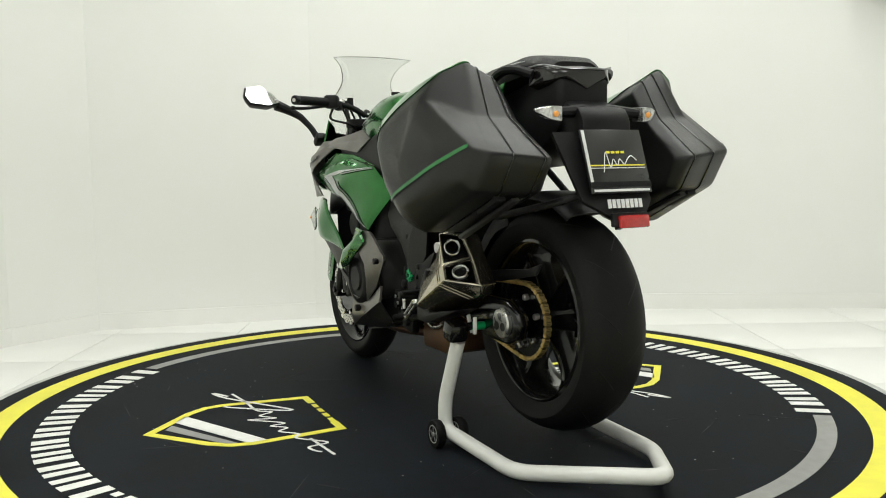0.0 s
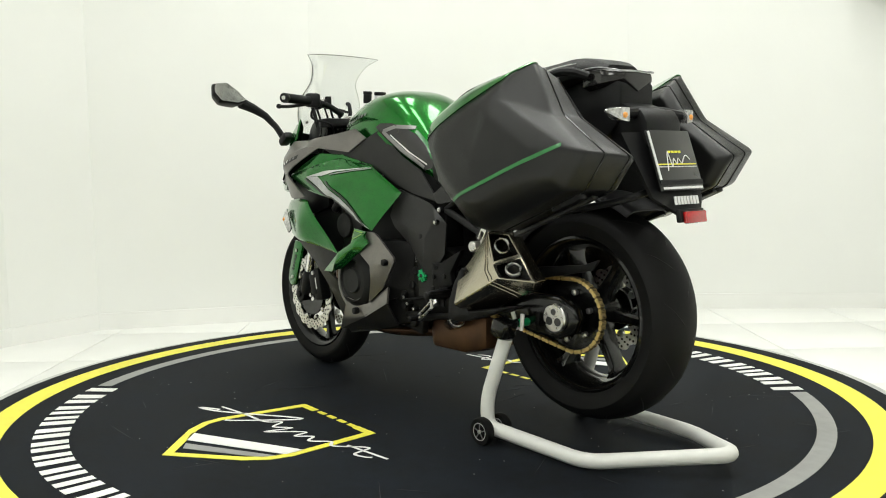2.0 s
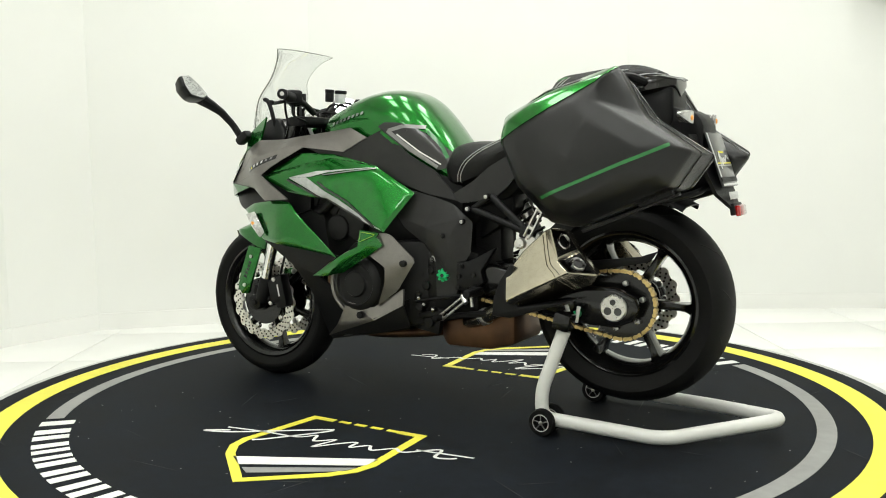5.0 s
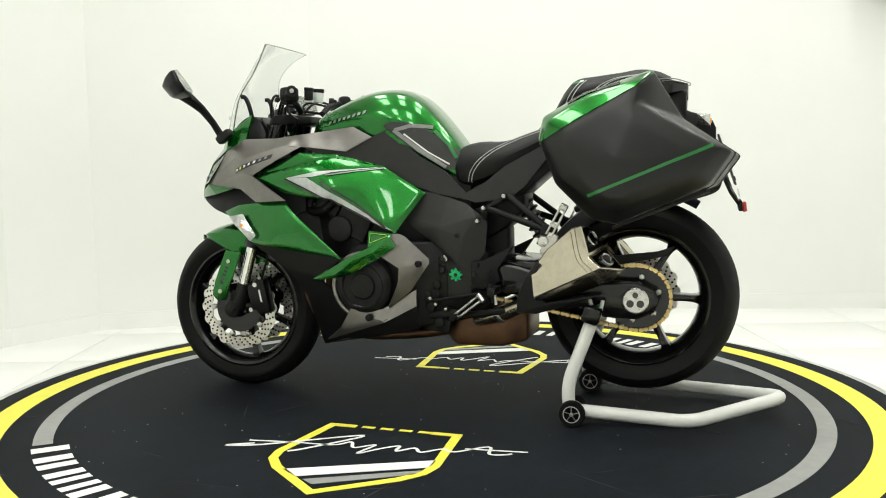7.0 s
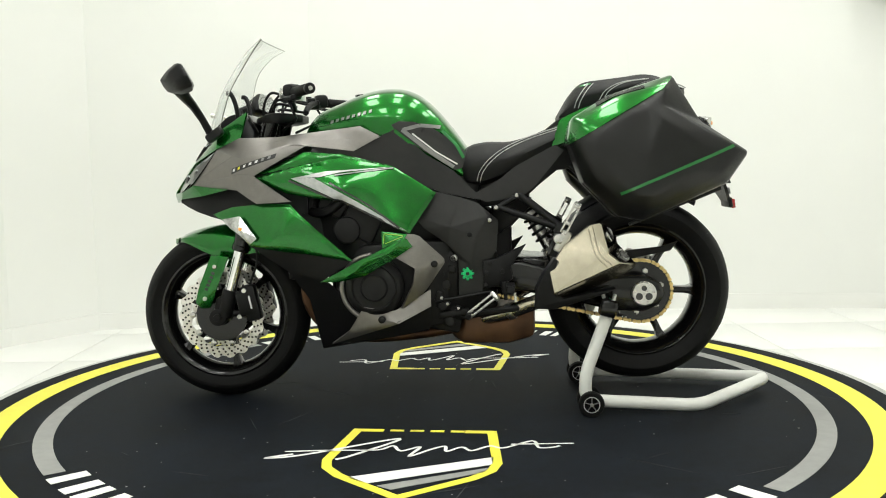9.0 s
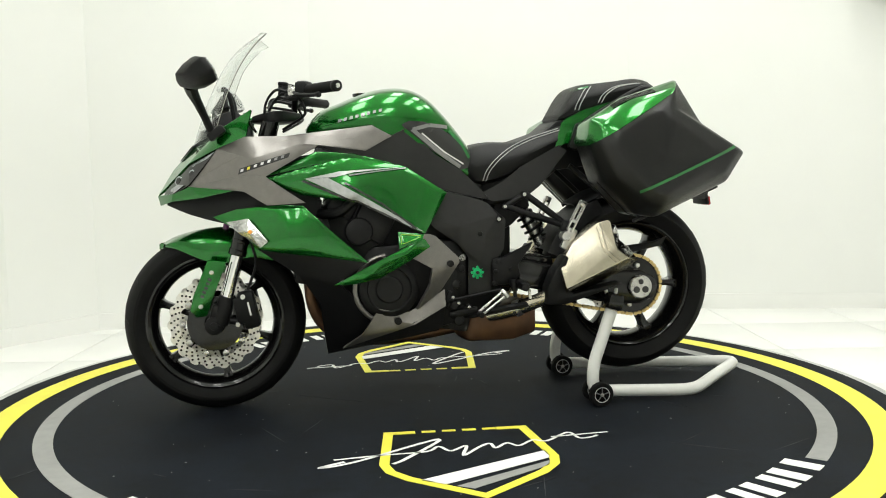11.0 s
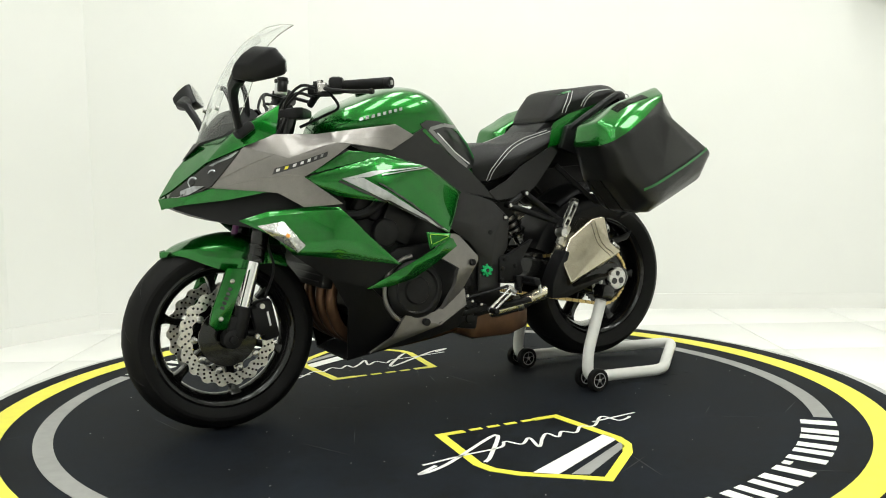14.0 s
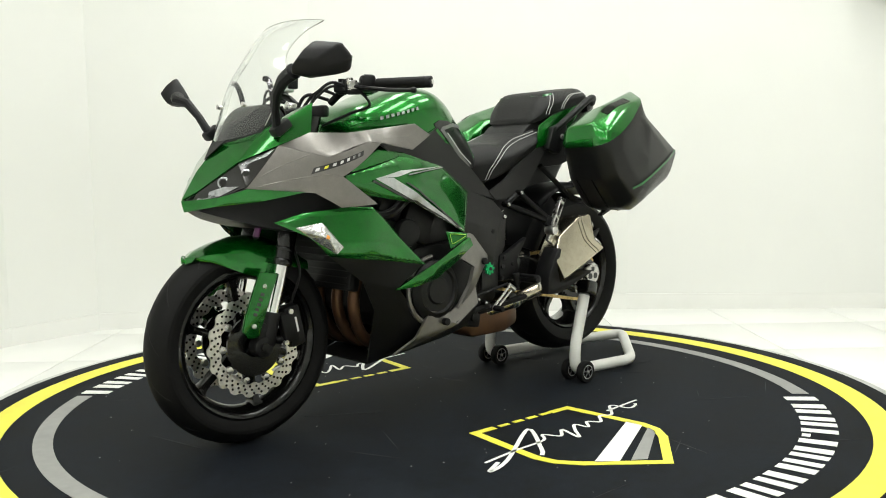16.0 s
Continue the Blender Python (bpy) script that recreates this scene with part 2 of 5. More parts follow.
def revolve(profile, segs=64, closed=True):
    """Turns a profile of (radius, y) about the y axis."""
    bm = bmesh.new()
    rings = [[bm.verts.new((r * math.cos(a), y, r * math.sin(a))) for a in [2 * math.pi * j / segs for j in range(segs)]] for r, y in profile]
    pairs = list(zip(rings, rings[1:])) + ([(rings[-1], rings[0])] if closed else [])
    for a, b in pairs:
        for j in range(segs):
            bm.faces.new((a[j], a[(j + 1) % segs], b[(j + 1) % segs], b[j]))
    bmesh.ops.recalc_face_normals(bm, faces=bm.faces[:])
    return bm


def moved(bm, m):
    bmesh.ops.transform(bm, matrix=m, verts=bm.verts)
    return bm


def decal(outline, skin, off=0.0012, side=-1, cuts=3):
    """A thin film with a side-view outline, laid on a skin."""
    tree = BVHTree.FromBMesh(skin)
    bm = bmesh.new()
    bm.faces.new([bm.verts.new((x, 0, z)) for x, z in outline])
    bmesh.ops.triangulate(bm, faces=bm.faces[:])
    for _ in range(cuts):
        long = [e for e in bm.edges if e.calc_length() > 0.012]
        if long:
            bmesh.ops.subdivide_edges(bm, edges=long, cuts=1)
            bmesh.ops.triangulate(bm, faces=[f for f in bm.faces if len(f.verts) > 3])
    lost = []
    for v in bm.verts:
        hit = tree.ray_cast(Vector((v.co.x, side * 2, v.co.z)), Vector((0, -side, 0)))
        if hit[0] is None:
            near = tree.find_nearest(Vector((v.co.x, side * 0.3, v.co.z)))
            v.co = near[0] + near[1] * off
            lost.append(v)
        else:
            v.co = hit[0] + Vector((0, side * off, 0)) + hit[1] * off * (1 if hit[1].y * side > 0 else -1)
    bm.normal_update()
    for f in bm.faces:
        if f.normal.y * side < 0:
            f.normal_flip()
    return bm


def seam_line(path, skin, r=0.0015, side=-1, off=0.0008):
    """A raised thread along a side-view path of (x, z), laid on a skin."""
    tree = BVHTree.FromBMesh(skin)
    pts = []
    for x, z, _ in smooth_path([(x, z, 0) for x, z in path], 6):
        hit = tree.ray_cast(Vector((x, side * 2, z)), Vector((0, -side, 0)))
        if hit[0] is None:
            hit = tree.find_nearest(Vector((x, side * 0.1, z)))
        pts.append(hit[0] + Vector((0, side * off, off)))
    return tube([tuple(q) for q in pts], r, 6, curved=False)


def ribbon(points, width):
    """The outline of a stripe along a path of (x, z)."""
    p = [Vector((*q, 0)) for q in points]
    left, right = [], []
    for i, q in enumerate(p):
        d = (p[min(i + 1, len(p) - 1)] - p[max(i - 1, 0)]).normalized()
        n = Vector((-d.y, d.x, 0)) * width / 2
        left.append((q + n)[:2])
        right.append((q - n)[:2])
    return left + right[::-1]


def flat(outline, z0, z1):
    """A flat film or slab in plan."""
    bm = bmesh.new()
    a = [bm.verts.new((x, y, z1)) for x, y in outline]
    b = [bm.verts.new((x, y, z0)) for x, y in outline]
    n = len(a)
    bm.faces.new(a)
    bm.faces.new(b[::-1])
    for i in range(n):
        bm.faces.new((a[i], b[i], b[(i + 1) % n], a[(i + 1) % n]))
    bmesh.ops.recalc_face_normals(bm, faces=bm.faces[:])
    return bm


def arc(r0, r1, a0, a1, z0, z1, steps=96):
    pts = [radians(a0 + (a1 - a0) * i / steps) for i in range(steps + 1)]
    bm = bmesh.new()
    if abs(a1 - a0) >= 360:
        prof = [(r0, z0), (r1, z0), (r1, z1), (r0, z1)]
        rings = [[bm.verts.new((r * math.cos(a), r * math.sin(a), z)) for a in pts[:-1]] for r, z in prof]
        for i in range(4):
            a, b = rings[i], rings[(i + 1) % 4]
            for j in range(steps):
                bm.faces.new((a[j], a[(j + 1) % steps], b[(j + 1) % steps], b[j]))
        bmesh.ops.recalc_face_normals(bm, faces=bm.faces[:])
        return bm
    rows = [[bm.verts.new((r * math.cos(a), r * math.sin(a), z)) for r, z in ((r0, z0), (r1, z0), (r1, z1), (r0, z1))] for a in pts]
    for a, b in zip(rows, rows[1:]):
        for j in range(4):
            bm.faces.new((a[j], a[(j + 1) % 4], b[(j + 1) % 4], b[j]))
    bm.faces.new(rows[0])
    bm.faces.new(rows[-1][::-1])
    bmesh.ops.recalc_face_normals(bm, faces=bm.faces[:])
    return bm


# ---- the room ----
# The south wall is unseen, added at y -5.8 to throw light back.
PLAN = [(3.7, -5.8), (3.7, 1.62), (2.52, 1.80), (1.09, 1.94), (-0.65, 1.80), (-1.74, 1.53), (-2.02, 1.15), (-2.3, 0.35), (-2.5, -5.8)]


def room():
    slab = part("floor", flat([(-3.2, -6.1), (4.2, -6.1), (4.2, 2.4), (-3.2, 2.4)], FLOOR - 0.2, FLOOR - 0.006), GROUT, None)
    tagged(slab, "glossy white large-format floor tiles with thin joints", "floor", kind="structure")
    n = len(PLAN)
    for i in range(n):
        a, b = Vector(PLAN[i]), Vector(PLAN[(i + 1) % n])
        d = (b - a).normalized()
        o = Vector((d.y, -d.x)) * -0.15
        o = -o if o.dot((a + b) / 2 - Vector((0.5, -2))) < 0 else o
        e = d * 0.03
        w = part("wall_" + ("east", "east_angled", "north_east", "north", "north_west", "west_angled", "west_corner", "west", "south")[i],
                 flat([tuple(a - e), tuple(b + e), tuple(b + e + o), tuple(a - e + o)], FLOOR - 0.1, CEILING + 0.05), WALL, None)
        tagged(w, "plain matt white painted wall", "wall", kind="structure")
        i2 = -o.normalized() * 0.012
        s = part("baseboard", flat([tuple(a), tuple(b), tuple(b + i2), tuple(a + i2)], FLOOR, FLOOR + 0.085), TILE, None)
        tagged(s, "low white tiled skirting along the wall", "baseboard", kind="structure")
    c = part("ceiling", flat([(-3, -6.1), (4.2, -6.1), (4.2, 2.4), (-3, 2.4)], CEILING, CEILING + 0.1), CEIL, None)
    tagged(c, "plain white painted ceiling", "ceiling", kind="structure")
    # every lamp gets a panel, the added fill rows at the south too
    for x, y in LAMPS:
        lamp = thing("ceiling_light", "long rectangular white ceiling light panel, inferred or added as fill", "ceiling light", "ceiling lights")
        lamp.location = (x, y, CEILING)
        fr = merge(box((0, LAMP_L / 2 + 0.03, -0.02), (LAMP_W + 0.1, 0.04, 0.04)), box((0, -LAMP_L / 2 - 0.03, -0.02), (LAMP_W + 0.1, 0.04, 0.04)),
                   box((LAMP_W / 2 + 0.03, 0, -0.02), (0.04, LAMP_L + 0.02, 0.04)), box((-LAMP_W / 2 - 0.03, 0, -0.02), (0.04, LAMP_L + 0.02, 0.04)))
        part("frame", fr, CEIL, lamp)
        part("diffuser", box((0, 0, -0.012), (LAMP_W + 0.02, LAMP_L + 0.02, 0.02)), LAMPGLOW, lamp)
    unit = part("wall_unit", box((2.56, 1.62, 1.955), (0.62, 0.22, 0.36), (0, 0, -6), 0.02), GREYPRINT2, None)
    tagged(unit, "pale grey box-shaped unit fixed high on the white wall", "wall unit")
    return slab


FLOOR_SLAB = room()


# ---- the turntable and its printed mat ----
def turntable():
    t = thing("turntable", "round revolving show platform with a dark printed rubber mat", "turntable")
    part("platform", arc(0.0005, 1.548, 0, 360, FLOOR, -0.006, 180), GLOSSBLACK, t)
    part("rim", bevelled(arc(1.548, 1.578, 0, 360, FLOOR, -0.002, 180), 0.003, 2, 40), ALU, t, "scuffed pale metal rim")
    part("mat", arc(0.0005, 1.546, 0, 360, -0.006, 0.0, 180), MAT, t, "dark scuffed rubber mat")
    part("yellow_ring", arc(1.387, 1.471, 0, 360, 0.0, 0.0012, 240), YELLOW, t, "bright yellow printed ring")
    for a0, a1 in ((-42.2, 51.5), (136.5, 222.5)):
        part("grey_arc", arc(1.236, 1.292, a0, a1, 0.0, 0.0012, 120), GREYPRINT, t, "grey printed arc")
    for a0, a1 in ((-136.5, -43.5), (52.5, 135.5)):
        widths = [1.25, 1.1, 0.9, 1.1, 1.05, 1.0, 1.05, 0.9, 1.05, 0.9, 1.1, 0.4, 1.0, 1.1, 1.25]
        total, at = sum(widths), 0.0
        for i, w in enumerate(widths):
            b0 = a0 + (a1 - a0) * (at + 0.09) / total
            b1 = a0 + (a1 - a0) * (at + w - 0.09) / total
            at += w
            letter_block(t, i, b0, b1)
    for turn in (0, 180):
        shield(t, turn)
    rng = random.Random(5)
    specks = []
    for _ in range(90):
        r, a, k = 1.2 * math.sqrt(rng.random()), rng.random() * 6.283, rng.uniform(0.0012, 0.0032)
        x, y, w = r * math.cos(a), r * math.sin(a), rng.random() * 3
        specks.append(flat([(x + k * math.cos(w + q), y + k * rng.uniform(0.5, 1.1) * math.sin(w + q)) for q in (0, 1.4, 2.9, 4.4)], 0.0, 0.0008))
    scuffs = []
    for _ in range(46):
        r, a, w, k = 1.5 * math.sqrt(rng.random()), rng.random() * 6.283, rng.random() * 3.14, rng.uniform(.02, .13)
        x, y, d = r * math.cos(a), r * math.sin(a), rng.uniform(.0006, .0018)
        if r + k < 1.52:
            u, v = math.cos(w), math.sin(w)
            scuffs.append(flat([(x - k * u, y - k * v), (x - d * v, y + d * u), (x + k * u, y + k * v), (x + d * v, y - d * u)], 0.0, 0.0006))
    tagged(part("scuff_marks", merge(*scuffs), SCUFF, t, "faint grey scuff marks"), kind="stuff")
    tagged(part("dust_specks", merge(*specks), GREYPRINT, t), kind="stuff")
    return t


def letter_block(t, i, b0, b1):
    """Plain white bars that fill the place of one letter; a short one for the dot."""
    if i == 11:
        part("letter_bar", arc(1.196, 1.220, b0, b1, 0.0, 0.0012, 4), WHITEPRINT, t)
        return
    third = (b1 - b0) / 3.1
    for c0, c1 in ((b0, b0 + third), (b1 - third, b1)):
        part("letter_bar", arc(1.192, 1.296, c0, c1, 0.0, 0.0012, 6), WHITEPRINT, t)


def shield(t, turn):
    m = pose(0, 0, 0, 0, 0, turn)
    half = [(0.232, -0.405), (0.262, -0.70), (0.248, -0.765), (0.20, -0.83), (0.012, -0.985)]
    inner = [(0.205, -0.43), (0.234, -0.70), (0.222, -0.755), (0.18, -0.81), (0.012, -0.95)]
    cx = 0.012

    def side(sign):
        o = [(cx + sign * (x - cx), y) for x, y in half]
        k = [(cx + sign * (x - cx), y) for x, y in inner]
        top_o, top_i = (cx + sign * 0.125, -0.405), (cx + sign * 0.125, -0.43)
        return flat([top_o] + o + k[::-1] + [top_i], 0.0, 0.0013)

    for s in (1, -1):
        part("shield_outline", moved(side(s), m), YELLOW, t, "yellow shield outline")
    for k in range(4):
        x = cx - 0.105 + k * 0.062
        part("letter_bar", moved(flat([(x, -0.425), (x + 0.042, -0.425), (x + 0.042, -0.408), (x, -0.408)], 0, 0.0013), m), YELLOW, t)
    part("white_stripe", moved(flat([(0.235, -0.65), (0.235, -0.71), (-0.08, -0.875), (-0.14, -0.835)], 0, 0.0013), m), WHITEPRINT, t)
    part("grey_stripe", moved(flat([(0.23, -0.735), (0.215, -0.775), (-0.01, -0.915), (-0.05, -0.89)], 0, 0.0013), m), GREYPRINT, t)
    sign = [(-0.33, -0.66), (-0.40, -0.70), (-0.30, -0.665), (-0.05, -0.50), (-0.16, -0.66), (-0.20, -0.70)]
    wave = [(-0.36, -0.64), (-0.22, -0.62), (-0.10, -0.61), (-0.06, -0.57), (-0.03, -0.615), (0.02, -0.575), (0.0, -0.66), (0.05, -0.60), (0.09, -0.565),
            (0.10, -0.61), (0.14, -0.57), (0.17, -0.60), (0.22, -0.555), (0.26, -0.57), (0.34, -0.50), (0.36, -0.56), (0.40, -0.555), (0.42, -0.54)]
    for path, w in ((sign, 0.013), (wave, 0.0105), ([(0.28, -0.535), (0.46, -0.515)], 0.010)):
        line = [tuple(q) for q in smooth_path([(x, y, 0) for x, y in path], 6)]
        bm = bmesh.new()
        rows = []
        for i, q in enumerate(line):
            q = Vector(q)
            d = (Vector(line[min(i + 1, len(line) - 1)]) - Vector(line[max(i - 1, 0)])).normalized()
            n = Vector((-d.y, d.x, 0)) * w / 2
            rows.append((bm.verts.new((q.x + n.x, q.y + n.y, 0.0022)), bm.verts.new((q.x - n.x, q.y - n.y, 0.0022))))
        for a, b in zip(rows, rows[1:]):
            bm.faces.new((a[0], a[1], b[1], b[0]))
        bm.normal_update()
        for f in bm.faces:
            if f.normal.z < 0:
                f.normal_flip()
        part("signature_stroke", moved(bm, m), WHITEPRINT, t, "white handwritten flourish")


TURNTABLE = turntable()


# ---- the motorcycle: x runs to its rear, y to its right, z up ----
MOTORCYCLE = thing("motorcycle", "green and graphite sport touring motorcycle with hard side cases", "motorcycle")
BIKE = MOTORCYCLE
FRONT, REAR = Vector((-0.74, 0, 0.298)), Vector((0.697, 0, 0.378))


def wheel(name, centre, radius, width, rim_r, spokes, start):
    hub = new(name)
    hub.parent, hub.location = BIKE, centre
    w = width / 2
    side = [(rim_r, -w * 0.80), (rim_r + 0.012, -w * 0.9), (rim_r + 0.04, -w * 0.99), (radius - 0.045, -w), (radius - 0.028, -w * 0.9), (radius - 0.012, -w * 0.62),
            (radius - 0.003, -w * 0.32), (radius, 0)]
    part("tyre", revolve(side + [(r, -y) for r, y in side[:-1][::-1]], 96), RUBBER, hub, "worn black road tyre")
    for k in range(13):
        for s in (-1, 1):
            pts = []
            for q in range(6):
                u = 0.12 + 0.62 * q / 5
                a = 2 * math.pi * (k + 0.25 * (s + 1) + 0.45 * q / 5) / 13
                rr = radius - 0.0014 - (0.012 * (u / 0.62) ** 2 if u < 0.62 else 0.012 + 0.018 * (u - 0.62) / 0.3)
                pts.append((rr * math.cos(a), s * w * u, rr * math.sin(a)))
            part("tread_groove", tube(pts, 0.0020, 5, 2), BLACK, hub)
    prof = [(rim_r + 0.004, -w * 0.82), (rim_r - 0.004, -w * 0.86), (rim_r - 0.012, -w * 0.80), (rim_r - 0.020, -w * 0.66), (rim_r - 0.032, -w * 0.35), (rim_r - 0.036, 0)]
    part("rim", revolve(prof + [(r, -y) for r, y in prof[:-1][::-1]], 80), GLOSSBLACK, hub, "gloss black cast rim")
    part("hub", revolve([(0.012, -w * 0.75), (0.045, -w * 0.72), (0.05, -w * 0.4), (0.045, 0), (0.05, w * 0.4), (0.045, w * 0.72), (0.012, w * 0.75)], 32), GLOSSBLACK, hub)
    for k in range(spokes):
        a = 360 / spokes * k + start
        sec = []
        for r, hw, hy in ((0.03, 0.02, w * 0.45), (0.08, 0.014, w * 0.34), (rim_r - 0.08, 0.0105, w * 0.28), (rim_r - 0.045, 0.012, w * 0.34), (rim_r - 0.022, 0.022, w * 0.5)):
            sec.append([(r, -hy, -hw), (r, -hy, hw), (r, hy, hw), (r, hy, -hw)])
        bm = loft(sec, 3, 1)
        part("spoke", bevelled(moved(bm, pose(0, 0, 0, 0, a, 0)), 0.003, 2, 50), GLOSSBLACK, hub)
    return hub


def brake_disc(parent, y, outer, inner, petals, thick=0.005):
    n = petals * 12
    bm = bmesh.new()
    rings = []
    for r, yy in ((inner, -thick / 2), (outer, -thick / 2), (outer, thick / 2), (inner, thick / 2)):
        ring = []
        for j in range(n):
            a = 2 * math.pi * j / n
            rr = r + (0.0045 * math.copysign(abs(math.cos(petals * a)) ** 0.5, math.cos(petals * a)) if r == outer else 0.003 * math.cos(petals * a + 0.7))
            ring.append(bm.verts.new((rr * math.cos(a), y + yy, rr * math.sin(a))))
        rings.append(ring)
    for i in range(4):
        for j in range(n):
            bm.faces.new((rings[i][j], rings[i][(j + 1) % n], rings[(i + 1) % 4][(j + 1) % n], rings[(i + 1) % 4][j]))
    bmesh.ops.recalc_face_normals(bm, faces=bm.faces[:])
    d = part("brake_disc", bm, DISC, parent, "wavy drilled steel brake disc")
    # black dots, slightly proud, stand in for the dark inside of drilled holes
    dots = []
    for j in range(petals * 2):
        for k in range(3):
            a = 2 * math.pi * (j + 0.33 * k) / (petals * 2)
            r = inner + (outer - inner) * (0.22 + 0.28 * k)
            dots.append(rod((r * math.cos(a), y - thick / 2 - 0.0006, r * math.sin(a)), (r * math.cos(a), y + thick / 2 + 0.0006, r * math.sin(a)), 0.0038, segs=8))
    part("hole_dot", merge(*dots), GLOSSBLACK, d)
    part("disc_carrier", revolve([(0.035, y - 0.004), (inner - 0.022, y - 0.004), (inner - 0.022, y + 0.004), (0.035, y + 0.004)], 40), GLOSSBLACK, d)
    for j in range(10):
        a = 2 * math.pi * j / 10
        r = inner - 0.008
        part("bobbin", rod((r * math.cos(a), y - 0.007, r * math.sin(a)), (r * math.cos(a), y + 0.007, r * math.sin(a)), 0.011, segs=14, bevel=0.002), STEEL, d)
    return d


def wheels():
    f = wheel("front_wheel", FRONT, 0.298, 0.118, 0.222, 6, 20)
    for y in (-0.072, 0.072):
        brake_disc(f, y, 0.148, 0.112, 18)
    r = wheel("rear_wheel", REAR, 0.312, 0.188, 0.222, 6, 3)
    brake_disc(r, 0.085, 0.122, 0.085, 15)
    # sprocket
    teeth = 41
    bm = bmesh.new()
    a_, b_ = [], []
    for j in range(teeth * 4):
        a = 2 * math.pi * j / (teeth * 4)
        rr = 0.100 + (0.004 if j % 4 in (0, 1) else -0.002)
        a_.append(bm.verts.new((rr * math.cos(a), -0.099, rr * math.sin(a))))
        b_.append(bm.verts.new((rr * math.cos(a), -0.093, rr * math.sin(a))))
    bm.faces.new(a_)
    bm.faces.new(b_[::-1])
    for j in range(len(a_)):
        k = (j + 1) % len(a_)
        bm.faces.new((a_[j], b_[j], b_[k], a_[k]))
    bmesh.ops.recalc_face_normals(bm, faces=bm.faces[:])
    s = part("sprocket", bm, GLOSSBLACK, r, "black rear sprocket")
    for j in range(6):
        a = 2 * math.pi * (j + 0.3) / 6
        part("nut", rod((0.07 * math.cos(a), -0.1, 0.07 * math.sin(a)), (0.07 * math.cos(a), -0.115, 0.07 * math.sin(a)), 0.009, segs=6, bevel=0.001), STEEL, s)
    # chain: closed loop of links round the two sprockets
    big, small, rb, rs = Vector((0.697, 0.378)), Vector((0.122, 0.425)), 0.104, 0.038
    d = (big - small)
    ang = math.atan2(d.y, d.x)
    lean = math.asin((rb - rs) / d.length)
    loop = []
    for q in range(25):
        a = ang + math.pi / 2 + lean - (math.pi + 2 * lean) * q / 24
        loop.append(big + Vector((math.cos(a), math.sin(a))) * rb)
    for q in range(13):
        a = ang - math.pi / 2 - lean - (math.pi - 2 * lean) * q / 12
        loop.append(small + Vector((math.cos(a), math.sin(a))) * rs)
    loop.append(loop[0])
    links, step, carry = [], 0.0159, 0.0
    for p, q in zip(loop, loop[1:]):
        seg = (q - p)
        while carry < seg.length:
            c = p + seg.normalized() * carry
            links.append((c, math.degrees(math.atan2(seg.y, seg.x))))
            carry += step
        carry -= seg.length
    bms, inner = [], []
    for i, (c, a) in enumerate(links):
        nxt = links[(i + 1) % len(links)][0]
        d = nxt - c
        wide = 0.0092 if i % 2 else 0.0068
        outline = []
        for u in range(-140, 141, 40):
            outline.append((0.00795 + 0.0064 * math.cos(radians(u)), 0.0064 * math.sin(radians(u))))
        for u in range(40, 321, 40):
            outline.append((-0.00795 + 0.0064 * math.cos(radians(u)), 0.0064 * math.sin(radians(u))))
        bm = plate(outline, -wide, wide, 0)
        mid = (c + nxt) / 2
        (bms if i % 2 else inner).append(moved(bm, pose(mid.x, -0.096, mid.y, 0, -math.degrees(math.atan2(d.y, d.x)), 0)))
        if i % 2:
            for e in (c, nxt):
                bms.append(rod((e.x, -0.107, e.y), (e.x, -0.085, e.y), 0.0034, segs=8))
    chain = part("drive_chain", merge(*bms), GOLD, BIKE, "gold drive chain")
    part("chain_core", merge(*inner), DARKGOLD, chain, "darker core of the chain")


wheels()


